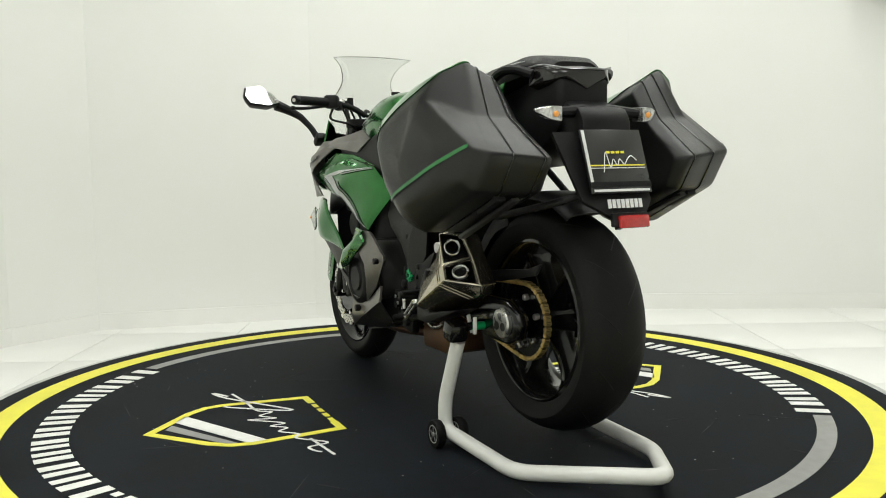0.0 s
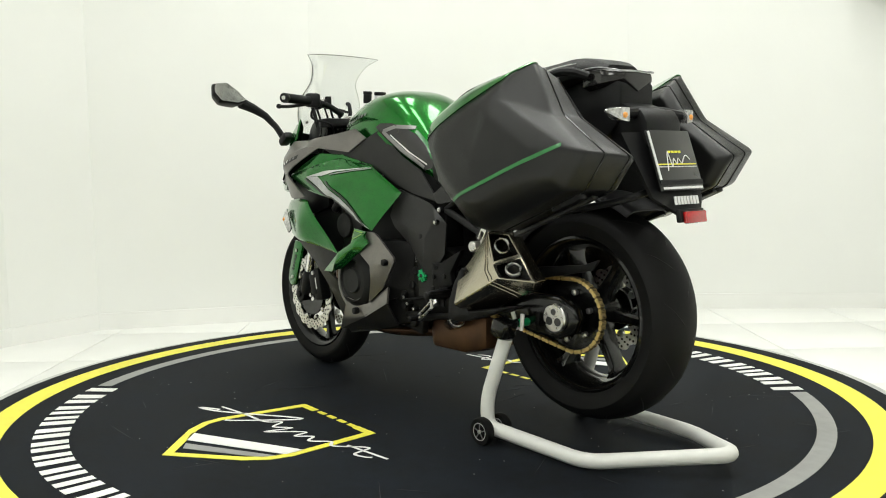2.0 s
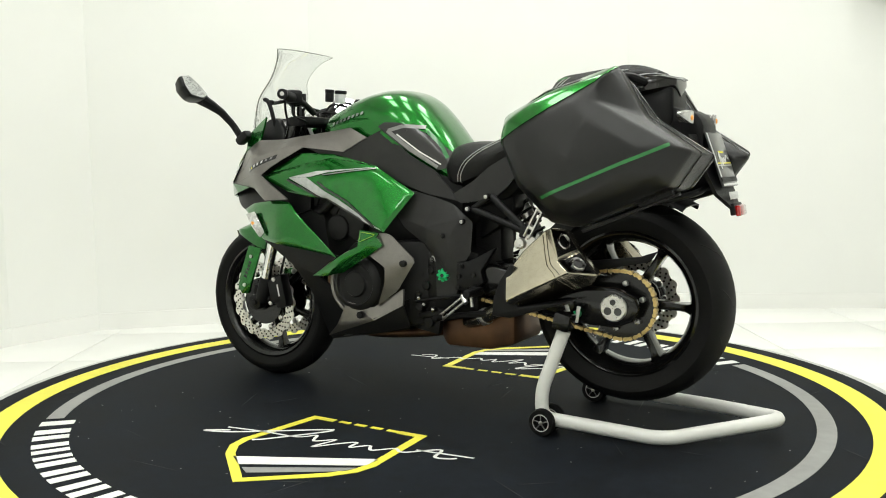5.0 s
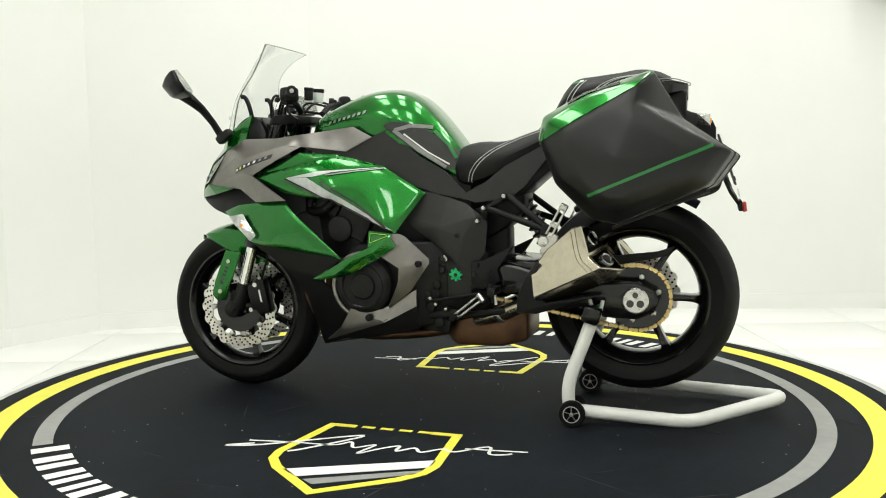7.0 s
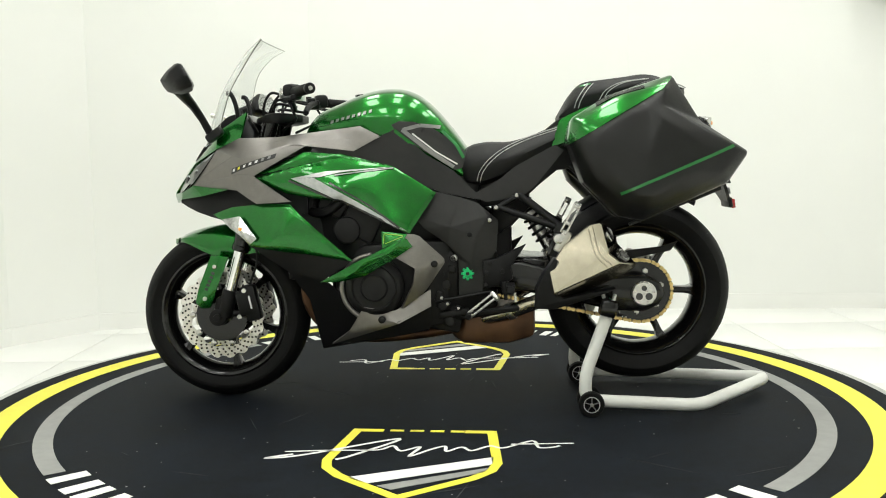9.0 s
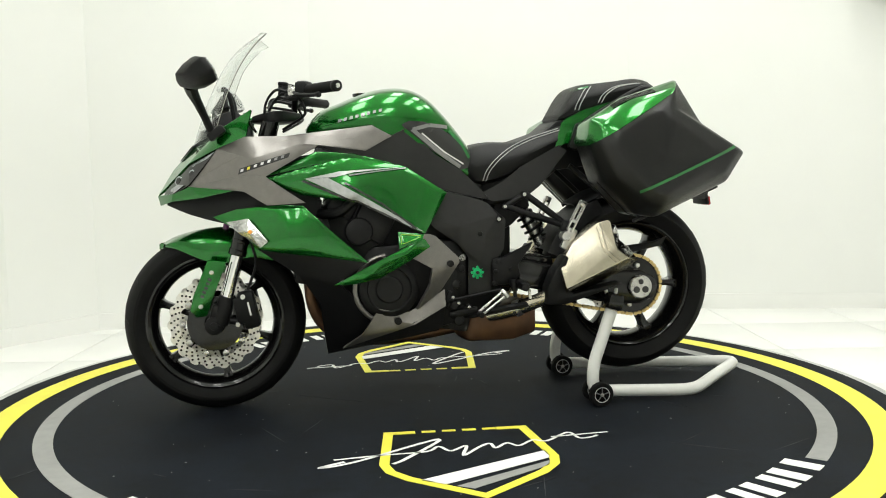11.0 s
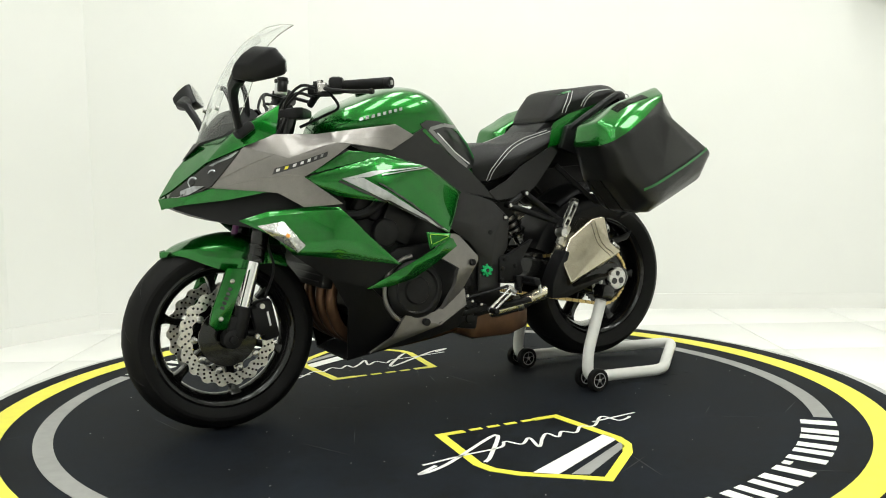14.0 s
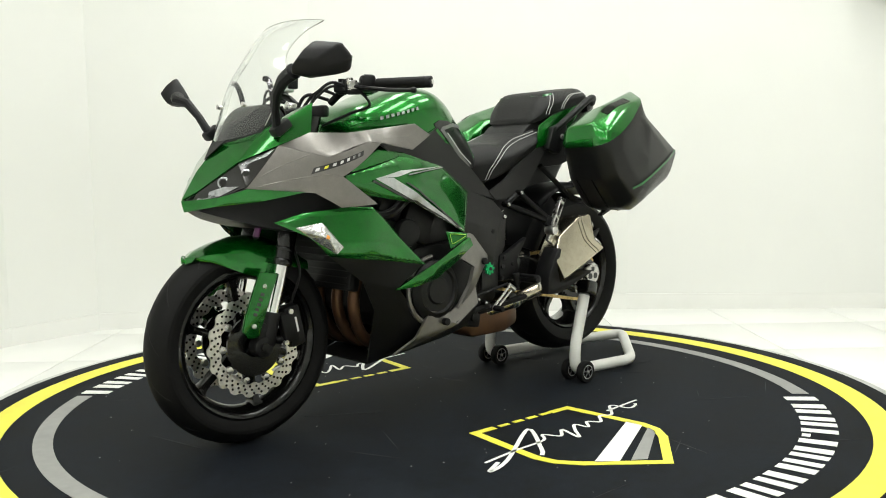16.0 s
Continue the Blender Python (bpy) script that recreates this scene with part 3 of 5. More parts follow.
def body_panels():
    # side fairing in graphite silver
    v = dict(H0=(-.80, -.150, .752), H1=(-.705, -.178, .868), S1=(-.62, -.205, .905), S1b=(-.49, -.212, .906), S1c=(-.39, -.212, .918), S2=(-.221, -.200, .938),
             S3=(-.156, -.200, .904), S4=(-.243, -.215, .857), S4b=(-.391, -.245, .876), S5=(-.558, -.277, .78), S6=(-.438, -.280, .698), S6b=(-.555, -.262, .692),
             S6c=(-.625, -.235, .735), C1=(-.60, -.266, .835), C2=(-.45, -.258, .880))
    low = {k: v[k] for k in ("H0", "H1", "C1", "C2", "S4b", "S5", "S6", "S6b", "S6c")}
    high = {k: v[k] for k in ("H1", "S1", "S1b", "S1c", "S2", "S3", "S4", "S4b", "C2", "C1")}
    silver = merge(skin_panel(low, "H0 H1 C1 C2 S4b S5 S6 S6b S6c", roll=.001), skin_panel(high, "H1 S1 S1b S1c S2 S3 S4 S4b C2 C1", roll=.001))
    for s in (-1, 1):
        skin = silver.copy() if s < 0 else flip(silver)
        part("badge", decal([(-.640, .788), (-.486, .838), (-.480, .853), (-.634, .806)], skin, .0012, s, 3), BLACKD, BIKE, "dark model badge on silver")
        for k in range(7):
            x, z = -.632 + k * .0205, .7935 + k * .0066
            bar = [(x, z + .002), (x + .009, z + .0045), (x + .0115, z + .013), (x + .0025, z + .0105)]
            part("badge_bar", decal(bar, skin, .0022, s, 2), (YELLOW if k == 1 else WHITED) if k < 5 else GREYD, BIKE)
        skin.free()
    for s in (-1, 1):
        skin = silver.copy() if s < 0 else flip(silver)
        for path, r in (([(-.775, .775), (-.68, .826), (-.58, .868), (-.47, .896), (-.36, .908)], .0022), ([(-.765, .757), (-.67, .778), (-.585, .787), (-.53, .768)], .0022), ([(-.56, .84), (-.46, .872), (-.36, .892), (-.25, .90)], .0020)):
            part("fairing_crease", seam_line(path, skin, r, s, -.0012), SILVER, BIKE)
        skin.free()
    sides("side_fairing", silver, SILVER, BIKE, "graphite silver side fairing", 40)

    # upper green side panel with arrow graphic
    v = dict(G1=(-.565, -.262, .775), G2=(-.295, -.222, .838), G2b=(-.115, -.206, .805), G3=(.022, -.190, .718), G4=(-.062, -.255, .590), G5=(-.13, -.262, .622),
             G6=(-.278, -.262, .695), G7=(-.45, -.258, .722), K1=(-.43, -.268, .768), K2=(-.28, -.272, .725), K3=(-.10, -.262, .612))
    g = skin_panel(v, "G1 G2 G2b G3 G4 G5 G6 G7")
    upper = [(-.437, .772), (-.329, .793), (-.115, .804), (-.283, .789), (-.345, .775)]
    lower = [(-.437, .772), (-.365, .773), (-.235, .700), (-.067, .598), (-.108, .612), (-.279, .696)]
    inner = ribbon([(-.315, .757), (-.20, .690), (-.085, .604)], .006)
    inner2 = ribbon([(-.30, .780), (-.20, .792), (-.115, .800)], .004)
    under = ribbon([(-.445, .766), (-.285, .696), (-.095, .603)], .007)
    for s in (-1, 1):
        skin = g.copy() if s < 0 else flip(g)
        for shape, m, name in ((upper, ARROW, "arrow_graphic"), (lower, ARROW, "arrow_graphic"), (inner, BLACKD, "arrow_line"), (inner2, GREYD, "arrow_line"), (under, BLACKD, "arrow_line")):
            part(name, decal(shape, skin, .0012 if m is ARROW else .002, s, 4), m, BIKE, "silver white arrow graphic" if m is ARROW else "")
        skin.free()
    sides("upper_side_panel", g, GREEN, BIKE, "metallic green side panel", 40)

    v = dict(a=(-.560, -.258, .782), b=(-.400, -.238, .856), c=(-.285, -.211, .850), d=(-.118, -.196, .807), e=(-.295, -.219, .834))
    sides("panel_shoulder", skin_panel(v, "a b c d e", roll=.002), GREEN, BIKE, "", 40)

    # lower green panel
    v = dict(L1=(-.726, -.178, .655), L2=(-.65, -.212, .680), L3=(-.52, -.252, .692), L4=(-.445, -.266, .688), L5=(-.353, -.272, .60), L6=(-.244, -.270, .503),
             L7=(-.392, -.272, .527), L8=(-.585, -.245, .553), L9=(-.64, -.228, .610), M=(-.47, -.286, .60))
    sides("lower_side_panel", skin_panel(v, "L1 L2 L3 L4 L5 L6 L7 L8 L9"), GREEN, BIKE, "metallic green lower fairing", 40)

    # green blade
    v = dict(W1=(-.357, -.254, .434), W2=(-.206, -.292, .508), W3=(-.070, -.284, .580), W4=(-.050, -.278, .550), W5=(-.118, -.280, .506), W6=(-.207, -.278, .462), W7=(-.282, -.268, .438), X1=(-.13, -.294, .530), X2=(-.24, -.290, .468))
    sides("fairing_blade", panel(v, ["W1 W2 X2 W7", "X2 W2 X1 W6", "W7 X2 W6", "W2 W3 X1", "X1 W3 W4 W5", "X1 W5 W6"], .010, .006, bulge=.006), GREEN, BIKE, "slim metallic green fairing blade", 40)
    v = dict(a=(-.150, -.262, .598), b=(-.068, -.272, .590), c=(-.074, -.280, .576), d=(-.148, -.280, .545))
    fin = skin_panel(v, "a b c d", roll=.002)
    for s in (-1, 1):
        film = fin.copy() if s < 0 else flip(fin)
        for p, q in (((-.140, .591), (-.080, .585)), ((-.080, .582), (-.138, .560)), ((-.141, .560), (-.141, .589))):
            part("fin_line", decal(ribbon([p, q], .0018), film, .0015, s, 3), LIMELINE, BIKE)
        film.free()
    sides("blade_fin", fin, GREEN, BIKE, "", 40)

    # belly pan
    v = dict(P1=(-.592, -.238, .556), P2=(-.45, -.235, .47), P3=(-.40, -.205, .37), P4=(-.375, -.13, .19), P5=(-.295, -.15, .214), P6=(-.125, -.17, .238), P7=(-.01, -.18, .262),
             P8=(0, -.20, .365), P9=(-.21, -.225, .30), P10=(-.30, -.235, .40), P11=(-.345, -.252, .44), P12=(-.244, -.262, .508), P13=(-.392, -.262, .53))
    sides("belly_pan", panel(v, ["P1 P2 P13", "P2 P11 P12 P13", "P2 P3 P10 P11", "P3 P4 P9 P10", "P4 P5 P9", "P5 P6 P9", "P6 P7 P8 P9"], .008), BLACK, BIKE, "matt black belly pan", 25)
    part("belly_floor", panel(dict(a=(-.375, -.13, .19), b=(-.375, .13, .19), c=(-.125, .17, .238), d=(-.125, -.17, .238), e=(-.01, .18, .262), f=(-.01, -.18, .262)),
                              ["a b c d", "d c e f"], .006, .002, (0, 0, -1)), BLACK, BIKE)
    v = dict(a=(-.119, -.240, .335), b=(.002, -.236, .406), b2=(.004, -.244, .352), c=(.0, -.195, .272), d=(-.10, -.190, .246), e=(-.330, -.205, .220), f=(-.268, -.238, .268), g=(-.215, -.252, .352), h=(-.11, -.256, .300))
    sides("belly_trim", panel(v, ["a b b2 h", "a h f g", "h e f"], .008), SILVER, BIKE, "silver belly trim", 25)
    # lower facets of the silver trim: their shade is put in as dark grey
    sides("belly_shaded_side", panel({k: v[k] for k in ("b2", "c", "d", "e", "h")}, ["b2 c d h", "h d e"], .008), TRIM, BIKE, "shaded lower side of the silver belly trim, in dark grey", 25)
    v = dict(a=(-.115, -.262, .590), b=(-.035, -.258, .588), c=(.056, -.245, .502), d=(-.014, -.245, .400), e=(-.090, -.250, .345), f=(-.052, -.268, .420), g=(-.033, -.275, .490), h=(-.118, -.270, .522))
    cover = panel(v, ["a b g h", "b c g", "c d f g", "d e f"], .012, .010, bulge=.015)
    sides("engine_side_cover", cover, SILVER, BIKE, "silver engine side cover", 25)
    for s in (-1, 1):
        part("cover_bolt", rod((0.018, s * .25, .492), (0.018, s * .268, .492), .011, segs=16, bevel=.002), BLACK, BIKE)

    # dark trim between tank and side panel
    v = dict(a=(-.391, -.228, .874), b=(-.243, -.205, .858), c=(-.16, -.194, .903), d=(-.105, -.178, .93), e=(-.01, -.164, .843), f=(.078, -.150, .790), g=(.178, -.158, .690), h=(.05, -.160, .715),
             i=(-.028, -.168, .744), j=(-.112, -.186, .795), k=(-.295, -.206, .832))
    sides("tank_trim", panel(v, ["a b k", "b j k", "b c d j", "d e i j", "e f h i", "f g h"], .008, .003, over=12, bulge=.01), TRIM, BIKE, "dark grey plastic trim under the tank", 30)
    # black plastic over the frame
    v = dict(a=(-.012, -.172, .730), b=(.100, -.172, .702), c=(.158, -.170, .682), d=(.225, -.166, .624), e=(.217, -.168, .525), f=(.174, -.176, .464), g=(.170, -.176, .383), h=(.093, -.176, .379),
             i=(.092, -.180, .503), j=(.061, -.184, .549), k=(-.023, -.184, .604), l=(-.050, -.182, .640), m=(.065, -.196, .606), n=(.191, -.186, .639), o=(.150, -.196, .575), p=(.135, -.194, .480))
    sides("frame_cover", panel(v, ["l a b m", "b c n m", "c d n", "n d e o", "m n o", "l m k", "k m j", "m o p j", "j p i", "o e f p", "i p f g h"], .012, .008, over=5, bulge=.004), TRIM, BIKE, "dark plastic cover over the frame", 30)
    for s in (-1, 1):
        gear = merge(plate([(.071, .528), (.089, .501), (.090, .372), (.060, .362), (.0, .401), (.005, .486), (.030, .515)], s * .150, s * .168, .006),
                     *[rod((x, s * .160, z), (x, s * .176, z), r, segs=18, bevel=.004) for x, z, r in ((.028, .448, .017), (.070, .464, .013), (.050, .412, .016))])
        part("gear_cover", gear, ENGINE, BIKE, "black gearbox cover with round bosses")
        part("cover_plug", rod((.130, s * .192, .580), (.130, s * .1975, .580), .009, segs=16, bevel=.002), BLACK, BIKE)
    for s in (-1, 1):
        for x, z in ((.196, .627), (.217, .668), (.284, .707)):
            bolt = part("bolt", rod((x, s * .160, z), (x, s * .189, z), .0098, segs=18, bevel=.0015), GLOSSBLACK, BIKE)
            part("bolt_head", rod((x, s * .187, z), (x, s * .1925, z), .0062, segs=12, bevel=.001), STEEL, bolt)
        teeth = [rod((.122 + .0175 * math.cos(a), s * .17, .451 + .0175 * math.sin(a)), (.122 + .0175 * math.cos(a), s * .187, .451 + .0175 * math.sin(a)), .0048, segs=8) for a in [k * math.pi / 4 for k in range(8)]]
        part("sprocket_cap", merge(rod((.122, s * .17, .451), (.122, s * .189, .451), .0150, segs=24, bevel=.002), *teeth), ANOD, BIKE, "green anodised toothed cap")
        part("cap_screw", rod((.122, s * .188, .451), (.122, s * .191, .451), .006, segs=12), GLOSSBLACK, BIKE)


body_panels()


def ring_section(x, zb, zt, hw, low=0.8, top=0.45):
    h = zt - zb
    half = [(-hw * low, zb), (-hw, zb + .35 * h), (-hw * .98, zb + .6 * h), (-hw * .80, zb + .86 * h), (-hw * top, zb + .975 * h), (0, zt)]
    return [(x, y, z) for y, z in half] + [(x, -y, z) for y, z in half[:-1][::-1]]


def tank_and_seats():
    rows = [(-.425, .90, .935, .07), (-.405, .89, .965, .10), (-.37, .885, .995, .135), (-.315, .88, 1.018, .158), (-.244, .875, 1.047, .172), (-.184, .87, 1.063, .177),
            (-.125, .86, 1.068, .177), (-.072, .85, 1.060, .170), (-.022, .83, 1.034, .158), (.03, .80, .985, .142), (.085, .77, .918, .128), (.125, .75, .862, .115)]
    tank = loft([ring_section(*r) for r in rows], 4, 4)
    insert = [(-.122, .940), (-.098, .952), (-.05, .950), (.0, .935), (.065, .895), (.118, .85), (.118, .80), (.075, .79), (-.01, .845), (-.105, .92)]
    marks = [(ribbon([(-.085, .925), (-.03, .938), (.035, .932)], .012), GREYD), (ribbon([(-.088, .925), (-.01, .862), (.078, .80)], .013), GREYD), (ribbon([(-.055, .912), (.02, .852), (.09, .81)], .005), WHITED),
             (ribbon([(-.112, .922), (-.02, .85), (.075, .79)], .011), GREEN), (ribbon([(.04, .92), (.085, .875), (.11, .83)], .010), LIME)]
    for s in (-1, 1):
        part("tank_insert", decal(insert, tank, .0012, s, 4), BLACKD, BIKE, "gloss black tank insert")
        for shape, m in marks:
            part("tank_graphic", decal(shape, tank, .0024, s, 3), m, BIKE)
        for k in range(8):
            x, z = -.325 + k * .0185, .948 + k * .0045
            part("badge_bar", decal([(x, z), (x + .0105, z + .0026), (x + .012, z + .0125), (x + .0015, z + .010)], tank, .002, s, 2), GREYD, BIKE)
    part("fuel_tank", tank, GREEN, BIKE, "metallic green fuel tank")
    part("fuel_cap", moved(revolve([(.001, .0), (.045, .0), (.045, .008), (.036, .012), (.001, .012)], 32, False), pose(-.22, 0, 1.052, -90, 0, 0) @ pose(0, 0, 0, 0, 0, 0)), GLOSSBLACK, BIKE)

    rider = [(.072, .785, .80, .085), (.10, .76, .845, .115), (.13, .74, .872, .135), (.187, .745, .884, .15), (.264, .775, .884, .158), (.341, .815, .905, .16), (.42, .855, .936, .15), (.455, .88, .945, .13)]
    seat = loft([ring_section(x, a, b, w, .75, .6) for x, a, b, w in rider], 4, 3)
    stitch = [(.155, .752), (.165, .785), (.195, .823), (.245, .86), (.31, .89), (.37, .91), (.42, .925)]
    for s in (-1, 1):
        for o in (0, .010):
            part("stitching", seam_line([(x + o, z - o * .4) for x, z in stitch], seat, .0015, s), STITCH, BIKE)
    part("rider_seat", seat, SEATM, BIKE, "black stitched vinyl rider seat")
    pas = [(.428, .955, .97, .10), (.445, .957, 1.0, .12), (.47, .965, 1.04, .135), (.505, .978, 1.073, .143), (.569, .998, 1.082, .143), (.64, 1.015, 1.090, .137), (.70, 1.03, 1.098, .125), (.75, 1.04, 1.092, .105), (.79, 1.045, 1.075, .07)]
    pillion = loft([ring_section(x, a, b, w, .8, .62) for x, a, b, w in pas], 4, 3)
    for s in (-1, 1):
        for x0 in (.475, .488, .575, .588):
            line = [(x0, .985), (x0 + .008, 1.01), (x0 + .03, 1.045), (x0 + .05, 1.066)] if x0 < .5 else [(x0 - .02, 1.01), (x0, 1.04), (x0 + .05, 1.066), (x0 + .13, 1.078)]
            part("stitching", seam_line(line, pillion, .0015, s), STITCH, BIKE)
        part("seat_tab", decal([(.485, 1.052), (.53, 1.062), (.53, 1.068), (.485, 1.058)], pillion, .0016, s, 2), LIME, BIKE)
    part("pillion_seat", pillion, SEATM, BIKE, "black stitched vinyl pillion seat")

    v = dict(a=(.40, -.155, .862), b=(.425, -.150, .948), c=(.50, -.148, .985), d=(.58, -.146, 1.008), e=(.66, -.138, 1.028), f=(.65, -.142, .985), g=(.57, -.156, .930), h=(.47, -.162, .885))
    sides("tail_panel", panel(v, ["a b h", "b c g h", "c d f g", "d e f"], .006), GREEN, BIKE, "metallic green tail panel", 25)
    v = dict(a=(.15, -.158, .715), b=(.178, -.165, .684), c=(.30, -.165, .70), d=(.345, -.165, .735), e=(.44, -.160, .85), f=(.41, -.158, .868), g=(.28, -.160, .80), h=(.225, -.162, .755))
    sides("seat_side_cover", panel(v, ["a b h", "b c d g h", "d e f g"], .008), TRIM, BIKE, "dark plastic cover under the seat", 25)
    under = loft([[(x, -w, zb), (x, -w, zt), (x, w, zt), (x, w, zb)] for x, zb, zt, w in ((.16, .66, .76, .09), (.32, .70, .86, .10), (.42, .785, .95, .105), (.60, .80, 1.0, .10), (.78, .86, 1.04, .085), (.84, .93, 1.02, .07))], 2, 1)
    part("tail_tray", bevelled(under, .006, 2, 40), BLACK, BIKE, "black plastic tray under the seat")


tank_and_seats()


def case():
    """Left hard case: a wide lower body, a ledge at the rear and a narrower upper part; rings from the inner wall to the bulged side."""
    wall = [(.760, 1.000), (.830, .915), (.960, .815), (.925, .742), (.65, .645), (.58, .658), (.49, .75), (.448, .87), (.458, .915), (.555, .955)]
    back = [(.770, 1.028), (.846, .924), (1.002, .820), (.940, .736), (.655, .628), (.580, .642), (.480, .745), (.432, .875), (.445, .932), (.553, .985)]
    edge = [(.756, -.310, 1.072), (.838, -.336, .930), (.974, -.366, .836), (.912, -.368, .742), (.660, -.385, .632), (.588, -.388, .645), (.484, -.390, .748), (.437, -.392, .875), (.448, -.375, .942),
            (.560, -.335, 1.010)]
    side = [(.735, -.376, 1.038), (.712, -.408, .978), (.942, -.392, .846), (.888, -.402, .770), (.672, -.425, .665), (.612, -.434, .676), (.515, -.438, .760), (.458, -.432, .868), (.470, -.424, .925),
            (.575, -.402, .996)]
    crown = [(.668, -.425, .965), (.705, -.436, .930), (.840, -.425, .842), (.815, -.430, .785), (.680, -.450, .710), (.635, -.455, .715), (.560, -.458, .775), (.515, -.454, .855), (.525, -.450, .900), (.600, -.438, .948)]
    lean = lambda x, z: -.190 + .10 * (x - .95)
    rings = [[(x, lean(x, z), z) for x, z in wall], [(x, lean(x, z) - .025, z) for x, z in back], edge, side, crown]
    bm = bmesh.new()
    layers = [[bm.verts.new(q) for q in ring] for ring in rings]
    n = len(edge)
    for a, b in zip(layers, layers[1:]):
        for i in range(n):
            bm.faces.new((a[i], a[(i + 1) % n], b[(i + 1) % n], b[i]))
    bm.faces.new(layers[0][::-1])
    mid = bm.verts.new((.66, -.458, .82))
    for i in range(n):
        bm.faces.new((layers[-1][i], layers[-1][(i + 1) % n], mid))
    bmesh.ops.recalc_face_normals(bm, faces=bm.faces[:])
    bevelled(bm, .011, 3, 14)
    bmesh.ops.subdivide_edges(bm, edges=[e for e in bm.edges if e.calc_length() > .03], cuts=2, use_grid_fill=True)
    bmesh.ops.triangulate(bm, faces=[f for f in bm.faces if len(f.verts) > 4])
    for _ in range(6):
        bmesh.ops.smooth_vert(bm, verts=[v for v in bm.verts if v.co.y < -.385 and (v.co.x < .655 or v.co.z < .77)], factor=.5, use_axis_x=True, use_axis_y=True, use_axis_z=True)
    bmesh.ops.recalc_face_normals(bm, faces=bm.faces[:])
    return bm, rings


def cases():
    shell, rings = case()
    # the lid is cut from the shell by two planes and stands a little proud of it
    lid = shell.copy()
    for where, way in (((.437, 0, .862), (-.500, 0, .866)), ((.722, 0, 1.030), (-.72, 0, .69))):
        bmesh.ops.bisect_plane(lid, geom=lid.verts[:] + lid.edges[:] + lid.faces[:], plane_co=where, plane_no=way, clear_inner=True)
    bmesh.ops.delete(lid, geom=[f for f in lid.faces if f.calc_center_median().y > -.20 and f.normal.y > .5], context="FACES")
    lid.normal_update()
    for v, way in [(v, v.normal.copy()) for v in lid.verts]:
        v.co += way * .0032
    rim = bmesh.ops.extrude_edge_only(lid, edges=[e for e in lid.edges if e.is_boundary])
    tree = BVHTree.FromBMesh(shell)
    for v in [g for g in rim["geom"] if isinstance(g, bmesh.types.BMVert)]:
        where, normal, _, _ = tree.find_nearest(v.co)
        v.co = where - normal * .002
    lid.normal_update()
    # handle slot: a black strip laid over the lid's top for the recess's shade
    over = BVHTree.FromBMesh(lid)
    slot = bmesh.new()
    rows = []
    for i in range(11):
        k = i / 10
        row = []
        for j in range(4):
            x, y = .520 + .145 * k, -.385 + .010 * k + .034 * j / 3
            hit = over.ray_cast(Vector((x, y, 1.3)), Vector((0, 0, -1)))
            row.append(slot.verts.new(hit[0] + hit[1] * .0015 if hit[0] is not None else (x, y, .94)))
        rows.append(row)
    for p, q in zip(rows, rows[1:]):
        for j in range(3):
            slot.faces.new((p[j], p[j + 1], q[j + 1], q[j]))
    bmesh.ops.solidify(slot, geom=slot.faces[:], thickness=.004)
    bmesh.ops.recalc_face_normals(slot, faces=slot.faces[:])
    stripe = ribbon([(.585, .716), (.70, .763), (.80, .804), (.922, .853)], .009)
    for s in (-1, 1):
        skin = shell.copy() if s < 0 else flip(shell)
        body = part("side_case", skin.copy(), CASEBLACK, BIKE, "textured black hard side case", 32)
        part("case_lid", lid.copy() if s < 0 else flip(lid), GREEN, body, "metallic green case top", 28)
        part("slot_dark_strip", slot.copy() if s < 0 else flip(slot), GLOSSBLACK, body)
        part("case_stripe", decal(stripe, skin, .0022, s, 4), LIME, body, "thin green stripe")
        for k in (.12, .62):
            ring = [tuple(Vector(p).lerp(Vector(q), k)) for p, q in zip(rings[1], rings[2])]
            ring = [(x, -s * w, z) for x, w, z in ring]
            part("seam", tube([tuple(q) for q in bend([ring[9]] + ring[:7], .010, 3)], .0026, 6, curved=False), GLOSSBLACK, body)
        part("case_rail", moved(box((0, 0, 0), (.30, .022, .010), (0, 0, 0), .002), pose(.775, s * .262, .668, 0, -21.5, 0)), TRIM, body, "grey metal mounting rail")
        skin.free()
        # carrier, feet and clamp
        part("case_carrier", tube(bend([(.46, s * .12, .80), (.62, s * .155, .66), (.86, s * .155, .70), (.93, s * .12, .72), (.94, s * .05, .74)], .03), .010, 8, curved=False), BLACK, BIKE)
        part("case_foot", box((.86, s * .30, .712), (.10, .03, .022), (0, -22, 0)), BLACK, body)
    shell.free()
    for s in (-1, 1):
        part("grab_rail", tube([(.47, s * .145, .90), (.50, s * .175, .94), (.58, s * .178, .99), (.68, s * .172, 1.045), (.73, s * .155, 1.055), (.77, s * .12, 1.04)], .013, 10), BLACK, BIKE, "black grab rail")
        part("rail_mount", bevelled(plate([(.44, .86), (.47, .94), (.54, .96), (.56, .90), (.50, .84)], s * .15, s * .18, .006), .0), BLACK, BIKE)
        part("rail_bolt", rod((.515, s * .17, .905), (.515, s * .19, .905), .010, segs=14, bevel=.002), STEEL, BIKE)


cases()


